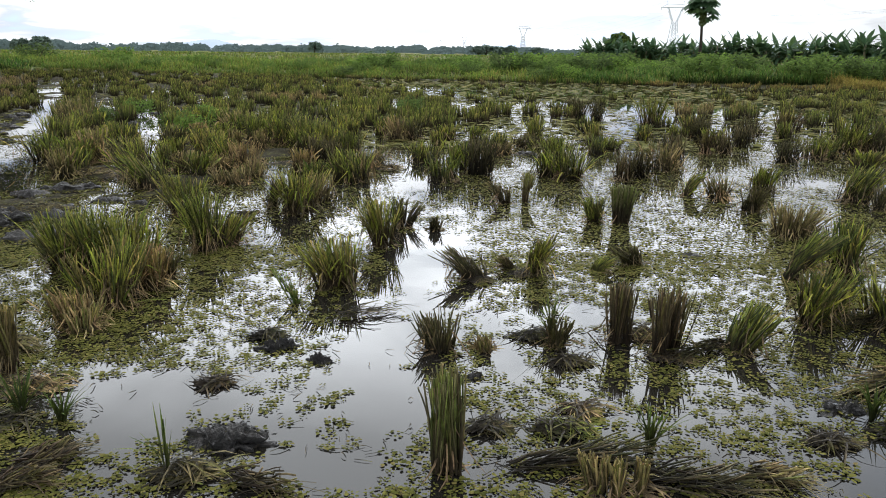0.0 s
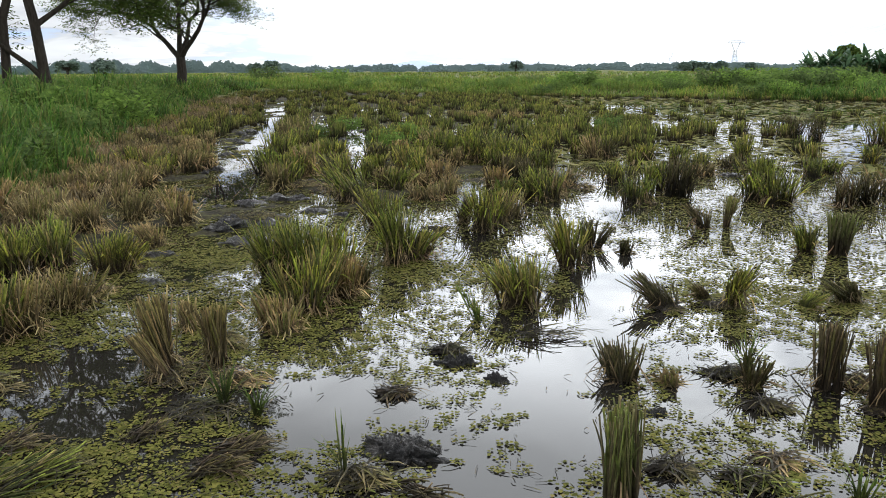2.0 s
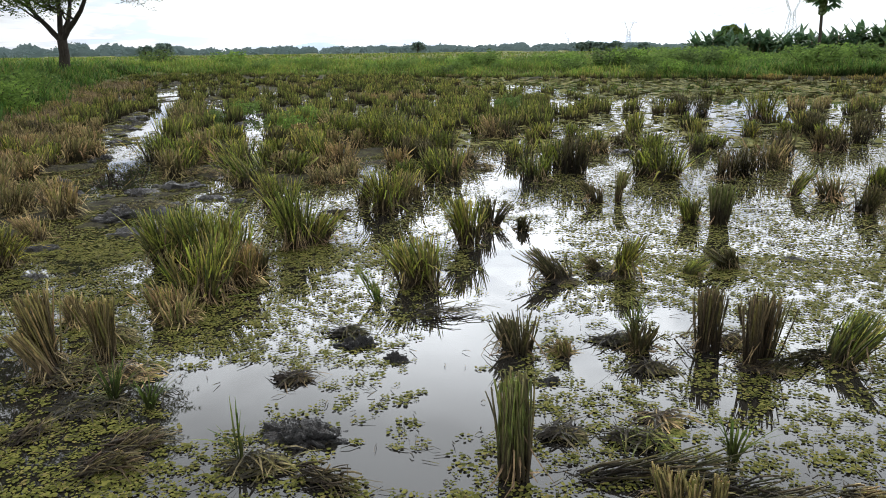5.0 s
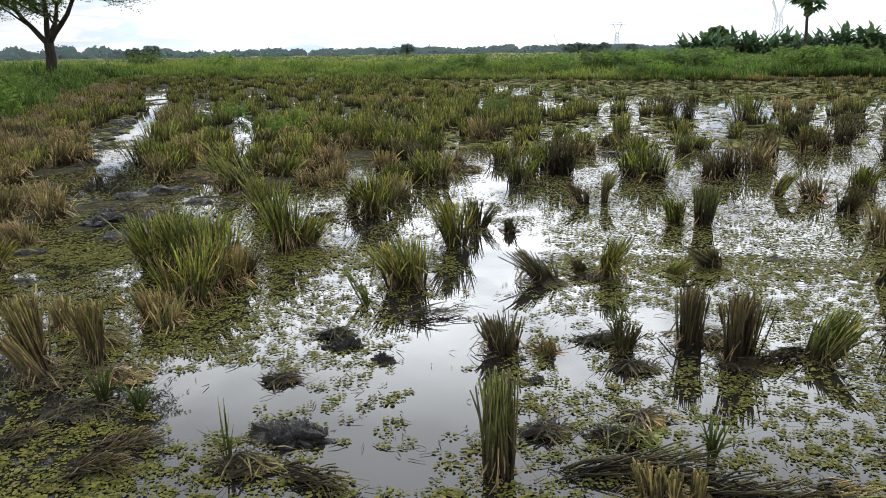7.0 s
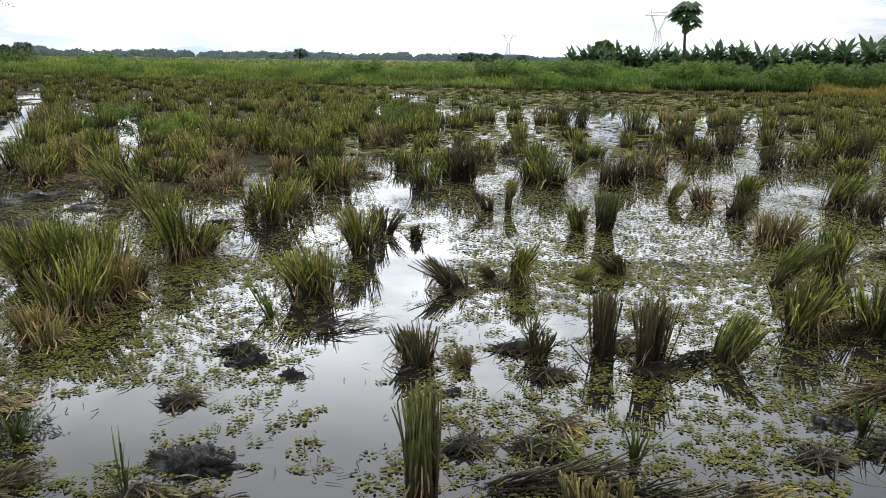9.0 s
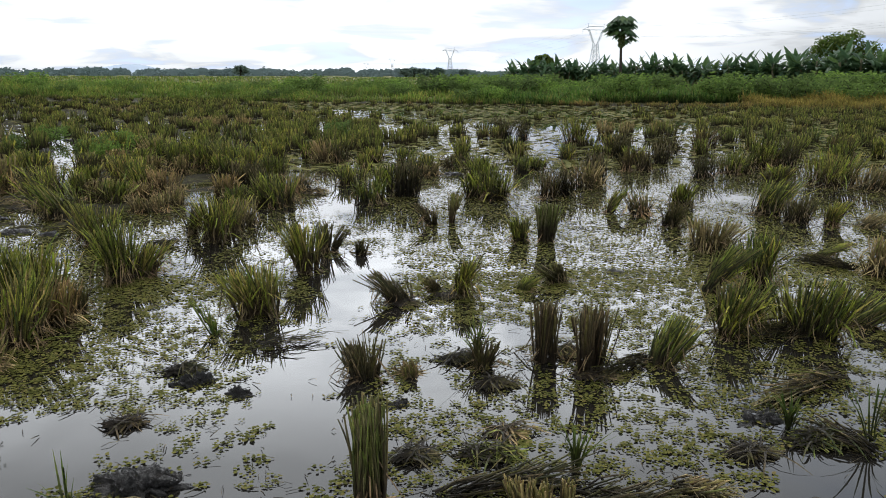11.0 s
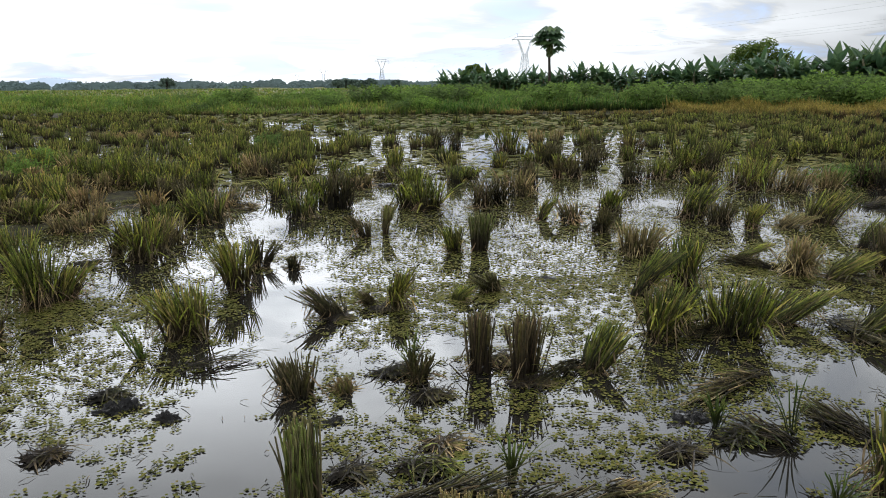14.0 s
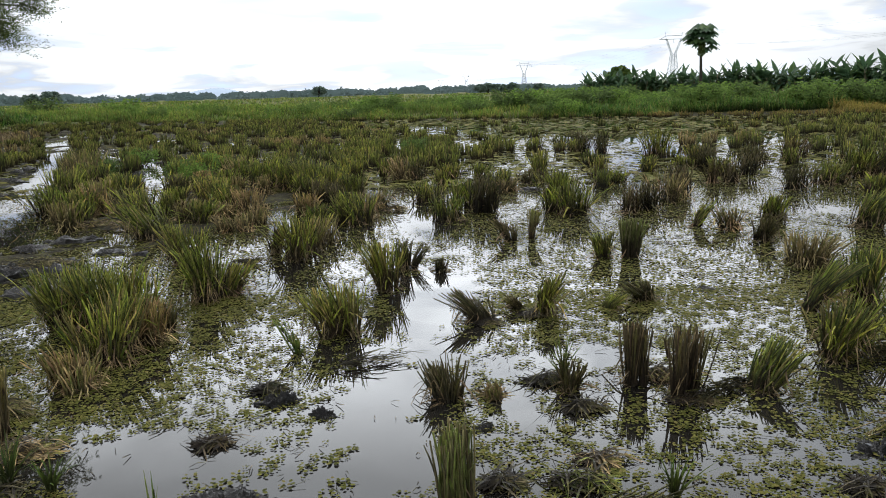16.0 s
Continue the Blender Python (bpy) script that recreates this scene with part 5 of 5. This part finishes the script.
def spreading_tree(x, y, seed, trunk_h, r, starts, label, depth=5, length=2.6, leaves=1):
    rng = random.Random(seed)
    g, tips = Geo(), []
    z = ground_z(x, y)
    top = Vector((0.05, 0, trunk_h))
    g.tube([(0, 0, -0.2), (0.0, 0.0, 0.25 * trunk_h), (0.06, 0.02, 0.6 * trunk_h), tuple(top)], [r * 1.35, r * 1.1, r, r * 0.95], 12)
    for d in starts:
        limb(g, tips, rng, top - Vector((0, 0, 0.1)), d, length, r * 0.62, depth, 0.13, 0.75)
    ob = new("tree")
    ob.matrix_world = pose(x, y, z)
    part("trunk", g, BARK, ob, smooth=True)
    crown = Geo()
    feathery_crown(crown, rng, tips, leaves, 1.15, 0.165)
    part("crown", crown, TREE_LEAF, ob, "open feathery crown of small green leaves")
    return tagged(ob, label, "tree", "trees on the bank")


spreading_tree(-23.4, 35.0, 21, 1.8, 0.24, [(-0.85, 0.1, 0.62), (-0.25, 0.4, 0.95), (0.35, 0.2, 0.95), (0.6, -0.2, 0.75)], "dark-barked tree with a wide open crown on the grassy bank", leaves=2)


def bent_tree(x, y, turn, r, bends, boughs, seed):
    """A slender tree: bends are the offset and height of its trunk, boughs where its main limbs leave it and which way."""
    rng = random.Random(seed)
    g, tips = Geo(), []
    pts = [(0.0, 0.0, -0.2)] + [(o, 0.05 * i, h) for i, (o, h) in enumerate(bends)]
    g.tube(pts, [r * (1.25 - 0.6 * i / len(bends)) for i in range(len(pts))], 10)
    for i, d, ln in boughs:
        limb(g, tips, rng, pts[i], d, ln * 0.9, r * 0.62, 4 if i > 3 else 3, 0.15, 0.85)
    ob = new("tree")
    ob.matrix_world = pose(x, y, ground_z(x, y), 0, 0, turn)
    part("trunk", g, BARK, ob, smooth=True)
    crown = Geo()
    feathery_crown(crown, rng, tips, 2 if seed == 33 else 1, 1.0, 0.17)
    part("crown", crown, TREE_LEAF, ob, "feathery crown of small green leaves")
    tagged(ob, "slender dark tree trunk leaning out of the tall grass", "tree", "trees on the bank")


bent_tree(-18.6, 18.2, 41, 0.13, [(-0.1, 0.8), (-0.5, 2.4), (-0.85, 3.6), (-1.0, 5.4), (-1.2, 7.8)], [(4, (-0.7, 0.2, 0.6), 2.4), (4, (0.4, 0.6, 0.8), 2.4), (5, (0.5, -0.4, 0.7), 2.7), (5, (-0.5, 0.3, 0.8), 2.6), (3, (0.3, 0.2, 0.9), 2.2)], 31)
bent_tree(-18.3, 18.6, 41, 0.12, [(0.0, 0.8), (0.1, 2.6), (0.5, 3.8), (0.8, 5.4), (1.0, 8.0)], [(2, (-0.9, 0.0, 0.55), 2.6), (4, (0.6, 0.2, 0.7), 2.4), (5, (-0.4, 0.5, 0.8), 2.7), (5, (0.6, -0.4, 0.6), 2.7), (4, (-0.3, -0.6, 0.7), 2.4)], 32)
bent_tree(-17.5, 19.3, 41, 0.145, [(-0.05, 0.8), (-0.15, 2.4), (-0.35, 3.8), (-0.4, 5.4), (-0.3, 8.2)], [(1, (-0.55, 0.0, 0.85), 2.6), (2, (0.75, 0.3, 0.45), 1.7), (3, (0.9, -0.2, -0.1), 1.8), (4, (0.9, 0.1, -0.2), 2.0), (4, (-0.7, 0.4, -0.4), 2.0), (5, (0.5, 0.5, 0.8), 2.7), (5, (-0.5, -0.4, 0.8), 2.7), (4, (0.2, -0.8, 0.5), 2.4)], 33)


# ---- banana plants ----
def banana_leaf(rng, length, width, arch):
    g = Geo()
    pts, ws = [], []
    for i in range(9):
        s = i / 8
        pts.append((length * (s * 0.78 + 0.03), 0.0, length * (s * 0.92 - arch * s * s)))
        ws.append(width * (0.06, 0.3, 0.8, 1.0, 0.98, 0.85, 0.62, 0.34, 0.03)[i] * rng.uniform(0.88, 1.0))
    g.blade(pts, ws, (0, 1, 0), 0.14)
    g.tube([(0, 0, 0)] + [(p[0], p[1], p[2] - 0.02) for p in pts[1:7]], [0.035, 0.03, 0.026, 0.022, 0.018, 0.014, 0.01], 4)
    return g


def make_banana(seed):
    rng = random.Random(seed)
    h = rng.uniform(1.6, 2.3)
    g = Geo()
    g.tube([(0, 0, -0.1), (0.03, 0.0, h * 0.4), (0.0, 0.04, h * 0.8), (0.02, 0.02, h)], [0.15, 0.13, 0.10, 0.07], 8)
    ob = new("banana_plant")
    part("trunk", g, BANANA_STEM, ob, smooth=True)
    n = rng.randint(12, 14)
    for i in range(n):
        up = i < 2
        mid = i < 8
        lf = banana_leaf(rng, rng.uniform(1.25, 1.9), rng.uniform(0.34, 0.48), rng.uniform(0.2, 0.5) if up else (rng.uniform(0.4, 0.85) if mid else rng.uniform(0.9, 1.4)))
        c = part("leaf", lf, BANANA, ob, smooth=True)
        c.matrix_basis = pose(0.02, 0.02, h - 0.12 - 0.05 * i, 0, -rng.uniform(-5, 22) if up else rng.uniform(-8, 26), i * 137.5 + rng.uniform(-25, 25))
    return tagged(ob, "banana plant with large arching green leaves behind the field", "banana plant", "row of banana plants")


BANANAS = [make_banana(s) for s in (1, 2, 3, 4, 5, 6, 7)]
rng = random.Random(15)


LINE = [(11.5, 62.5), (18, 60.5), (24, 55.5), (29, 48.5), (32.0, 41.5), (38, 38)]
spots = []
for a, b in zip(LINE, LINE[1:]):
    n = 42
    for i in range(n):
        f = (i + rng.random() * 0.6) / n
        spots.append((a[0] + (b[0] - a[0]) * f + rng.gauss(0, 0.3), a[1] + (b[1] - a[1]) * f + rng.uniform(0, 3.0), rng.uniform(0.86, 1.0)))
for i, (x, y, s) in enumerate(spots):
    az = math.degrees(math.atan2(x, y))
    s *= rng.uniform(0.82, 1.06) * np.interp(az, [10, 13, 24, 28, 33, 36.5, 37.6, 42], [0.82, 0.94, 0.96, 1.02, 1.12, 1.16, 1.3, 1.4])
    if 36.4 < az < 37.3:
        s *= 0.6
    m = pose(x, y, ground_z(x, y), rng.uniform(-9, 9), rng.uniform(-9, 9), rng.uniform(0, 360)) @ Matrix.Diagonal((s * rng.uniform(0.8, 1.1), s * rng.uniform(0.8, 1.1), s, 1))
    if i < 7:
        BANANAS[i].matrix_basis = m
    else:
        c = copy_thing(BANANAS[rng.randrange(7)], m)
        c.matrix_basis = m


# ---- papaya tree ----
def papaya(x, y, h):
    rng = random.Random(3)
    g = Geo()
    g.tube([(0, 0, -0.1), (0.04, 0, h * 0.4), (-0.03, 0, h * 0.75), (0.0, 0, h)], [0.14, 0.11, 0.09, 0.06], 8)
    ob = new("papaya_tree")
    part("trunk", g, BARK, ob, smooth=True)
    ob.matrix_world = pose(x, y, ground_z(x, y))
    for i in range(16):
        f = Geo()
        z = h - 0.35 - 0.07 * i
        a = i * 2.4
        c = Vector((0.16 * math.cos(a), 0.16 * math.sin(a), z))
        f.tube([tuple(c + Vector((0, 0, 0.16 - 0.08 * k))) for k in range(5)], [0.03, 0.12, 0.16, 0.12, 0.03], 6)
        part("fruit", f, FRUIT, ob, "green papaya fruit" if i == 0 else "")
    for i in range(36):
        lf = Geo()
        a = i * 2.4
        e = rng.uniform(-0.9, 1.35)
        ln = rng.uniform(0.5, 1.0)
        tip = Vector((ln * math.cos(a) * math.cos(e), ln * math.sin(a) * math.cos(e), ln * math.sin(e)))
        lf.tube([(0, 0, 0), tuple(tip * 0.5 + Vector((0, 0, 0.05))), tuple(tip)], [0.02, 0.016, 0.01], 4)
        for k in range(7):
            b = a + (k - 3) * 0.62
            reach = 0.72 * (1 - 0.06 * abs(k - 3))
            u = Vector((math.cos(b), math.sin(b), -0.75))
            w = Vector((-math.sin(b), math.cos(b), 0)) * 0.19
            lf.poly([tuple(tip), tuple(tip + u * reach * 0.55 + w), tuple(tip + u * reach), tuple(tip + u * reach * 0.55 - w)])
        c = part("leaf", lf, BANANA, ob)
        c.matrix_basis = pose(0, 0, h - 0.05)
    return tagged(ob, "tall papaya tree with a bare trunk, fruit and lobed leaves", "papaya tree")


papaya(18.75, 56.2, 4.75)


# ---- round tree among the bananas ----
def round_tree(x, y, h, r, seed, name="tree", material=None, n=26):
    rng = random.Random(seed)
    g, crown = Geo(), Geo()
    g.tube([(0, 0, -0.2), (0.1, 0, h * 0.3), (0, 0.1, h * 0.6)], [0.14, 0.11, 0.07], 7)
    for _ in range(n):
        a, e = rng.uniform(0, TAU), rng.uniform(-0.3, 1.2)
        d = r * rng.random() ** 0.4
        c = (d * math.cos(a) * math.cos(e), d * math.sin(a) * math.cos(e), h - r * 0.75 + d * 0.75 * math.sin(e))
        g.tube([(0, 0, h * 0.5), ((c[0]) * 0.5, c[1] * 0.5, (c[2] + h * 0.5) * 0.5), c], [0.05, 0.035, 0.015], 3)
        leaf_cloud(crown, rng, c, r * 0.36, 170, 0.22, 0.8)
    ob = new(name)
    part("trunk", g, BARK, ob)
    ob.matrix_world = pose(x, y, ground_z(x, y))
    part("crown", crown, material or TREE_LEAF, ob, "dense rounded green crown")
    return ob


tagged(round_tree(35.4, 54.5, 4.5, 2.1, 61), "small round-crowned tree among the banana plants", "tree")
tagged(round_tree(15.0, 66.0, 2.9, 0.9, 62), "small spreading tree behind the banana plants", "tree")


# ---- far woods, pylons and hills ----
def far_woods():
    g = Geo()
    rng = random.Random(8)
    for i in range(420):
        ang = radians(rng.uniform(-62, 62))
        dist = rng.choice((480, 620, 800, 1000)) * rng.uniform(0.9, 1.1)
        cx, cy = dist * math.sin(ang), dist * math.cos(ang)
        s = dist / 800
        rise = np.interp(math.degrees(ang), [-45, -34, -28, -20, 0, 30], [1.75, 1.65, 1.15, 0.95, 0.9, 0.9])
        h = rng.choice((5.0, 5.5, 6.5, 7.5, 8.5)) * rng.uniform(0.85, 1.15) * s * rise + 0.6
        r = rng.uniform(6, 13) * s
        for _ in range(64):
            a, d = rng.uniform(0, TAU), rng.random() ** 0.5
            px, pz = cx + r * d * math.cos(a), h * (1 - 0.6 * d * d) * rng.uniform(0.25, 0.95)
            py = cy + r * d * math.sin(a) * 0.6
            q = rng.uniform(0.7, 1.4) * s
            pts = []
            for k in range(6):
                b = TAU * k / 6
                pts.append((px + q * math.cos(b) * rng.uniform(0.7, 1.2), py + rng.uniform(-0.5, 0.5), pz + q * 0.75 * math.sin(b) * rng.uniform(0.7, 1.2)))
            g.poly(pts)
        for k in range(5):
            w, ox = r * rng.uniform(0.45, 0.95), r * rng.uniform(-0.8, 0.8)
            tall, jag = h * rng.uniform(0.5, 0.95), rng.uniform(0.0, 50.0)
            arc = []
            for i in range(19):
                b = math.pi * i / 18
                v = 1 + 0.16 * fbm(jag, b * 2.2, 1.0) + 0.07 * rng.uniform(-1, 1)
                arc.append((cx + ox + w * math.cos(b) * v, cy + 1 + k, tall * math.sin(b) ** 0.8 * v))
            g.poly([(cx + ox + w, cy + 1 + k, -1)] + arc + [(cx + ox - w, cy + 1 + k, -1)])
    tagged(new("far_woods", g.mesh("far_woods", HAZED_FAR_LEAF)), "low line of distant trees with haze painted into the colour", "woods", kind="stuff")


far_woods()
# leaves of the far trees, lightened and greyed to paint in the haze
k = Mat("hazed_lone_leaf")
HAZED_LONE_LEAF = k.done(k.ramp(k.island(), [(0.0, (0.11, 0.155, 0.125)), (1.0, (0.17, 0.225, 0.175))]), 0.8, 0.1, 0.1)


def far_tree(x, y, h, r, seed, label):
    rng = random.Random(seed)
    g, crown = Geo(), Geo()
    g.tube([(0, 0, -0.5), (0, 0, h * 0.4), (0.2, 0, h * 0.7)], [0.5, 0.4, 0.25], 6)
    for _ in range(24):
        a, e = rng.uniform(0, TAU), rng.uniform(-0.5, 1.3)
        c = (r * 0.75 * math.cos(a) * math.cos(e), r * 0.75 * math.sin(a) * math.cos(e), h * 0.55 + h * 0.4 * math.sin(e))
        g.tube([(0, 0, h * 0.4), c], [0.2, 0.05], 3)
        leaf_cloud(crown, rng, c, r * 0.33, 34, 1.3, 0.9)
    ob = new("far_tree")
    part("trunk", g, BARK, ob)
    ob.matrix_world = pose(x, y, 0.3)
    part("crown", crown, HAZED_LONE_LEAF, ob, "dark rounded crown")
    tagged(ob, label, "tree", "trees far behind the field")


far_tree(-68.5, 410, 5.0, 4.4, 1, "dark round tree standing alone in the far fields")
for i, x in enumerate((15, 18.5, 22, 25.5, 29)):
    far_tree(x * 0.92, 300 + 4 * (i % 2), 3.2 + 0.4 * math.sin(i * 1.7), 2.6, 10 + i, "low spreading tree in a clump across the fields")
far_tree(37.0, 300, 2.8, 2.2, 20, "low spreading tree in a clump across the fields")
for i, (x, y, h) in enumerate(((-188, 234, 4.9), (-150, 288, 4.6), (-158, 288, 3.8), (-196, 225, 4.6))):
    far_tree(x, y, h, h * 0.95, 30 + i, "round green tree in the far fields")


def pylon(x, y, h, turn):
    g = Geo()
    w, t = h * 0.11, h * 0.0042

    def bar(a, b, r=t):
        g.tube([a, b], [r, r], 4)
    waist = h * 0.62
    for sx in (-1, 1):
        for sy in (-1, 1):
            bar((sx * w, sy * w, 0), (sx * w * 0.35, sy * w * 0.35, waist), t * 1.3)
            bar((sx * w * 0.35, sy * w * 0.35, waist), (sx * w * 1.35, sy * w * 0.3, h * 0.88))
    for i in range(7):
        z0, z1 = waist * i / 7, waist * (i + 1) / 7
        f0, f1 = w * (1 - 0.65 * i / 7), w * (1 - 0.65 * (i + 1) / 7)
        for s in (-1, 1):
            bar((-f0, s * f0, z0), (f1, s * f1, z1))
            bar((f0, s * f0, z0), (-f1, s * f1, z1))
            bar((s * f0, -f0, z0), (s * f1, f1, z1))
    for i in range(4):
        z0, z1 = waist + (h * 0.88 - waist) * i / 4, waist + (h * 0.88 - waist) * (i + 1) / 4
        f0, f1 = w * (0.35 + i / 4), w * (0.35 + (i + 1) / 4)
        for s in (-1, 1):
            bar((s * f0, -w * 0.3, z0), (s * f1, w * 0.3, z1))
            bar((s * f0 * 0.75, 0, z0), (s * f1, 0, z1))
    arm = h * 0.27
    for s in (-1, 1):
        bar((-arm, s * w * 0.3, h * 0.88), (arm, s * w * 0.3, h * 0.88), t * 1.2)
        bar((-w * 1.35, s * w * 0.3, h * 0.94), (w * 1.35, s * w * 0.3, h * 0.94))
        bar((s * w * 1.35, 0, h * 0.94), (s * arm, 0, h * 0.88))
        bar((s * w * 1.35, 0, h * 0.88), (s * w * 1.5, 0, h))
        for q in (0.45, 1.0):
            bar((s * arm * q, 0, h * 0.88), (s * arm * q, 0, h * 0.82))
    bar((-arm * 0.02, 0, h * 0.88), (0, 0, h * 0.82))
    for i in range(8):
        x0, x1 = -arm + 2 * arm * i / 8, -arm + 2 * arm * (i + 1) / 8
        bar((x0, -w * 0.3, h * 0.88), (x1, w * 0.3, h * 0.88))
    ob = new("power_pylon", g.mesh("power_pylon", HAZED_STEEL))
    ob.matrix_world = pose(x, y, 0.2, 0, 0, turn)
    tagged(ob, "grey steel lattice power pylon in the far fields", "pylon", "power pylons")


PYLONS = [(220.0, 68.0), (164.0, 551.0), (108.0, 1044.0), (47.0, 1700.0), (-14.0, 2350.0)]
for x, y in PYLONS[1:]:
    pylon(x, y, 38.0, 6.5)
for off, z in ((-10.0, 31.2), (0.0, 31.2), (10.0, 31.2), (-6.2, 38.0), (6.2, 38.0)):
    g = Geo()
    for (x0, y0), (x1, y1) in zip(PYLONS[:3], PYLONS[1:4]):
        pts = []
        for i in range(17):
            s = i / 16
            pts.append((x0 + (x1 - x0) * s + off, y0 + (y1 - y0) * s, z - 44 * s * (1 - s)))
        g.tube(pts, [0.035] * 17, 3)
    tagged(new("power_line", g.mesh("power_line", HAZED_STEEL)), "thin sagging power line between the steel pylons", "power line", "power lines")

g = Geo()
for i in range(81):
    s = i / 80
    x = -3600 + 5200 * s
    h = 62 * math.exp(-((s - 0.435) / 0.035) ** 2) + 26 * math.exp(-((s - 0.39) / 0.05) ** 2) + 4 * fbm(s * 9, 0.3, 1.0)
    for yy, zz in ((4300, -3), (4500, max(2, h * 0.8)), (4700, -3)):
        g.v.append((x, yy, zz))
        g.a.append(0)
for i in range(80):
    for k in range(2):
        a = i * 3 + k
        g.f.append((a, a + 3, a + 4, a + 1))
tagged(new("backdrop", g.mesh("backdrop", HILL, True)), "far horizon hills with haze painted in as faint blue", "hills", kind="structure")
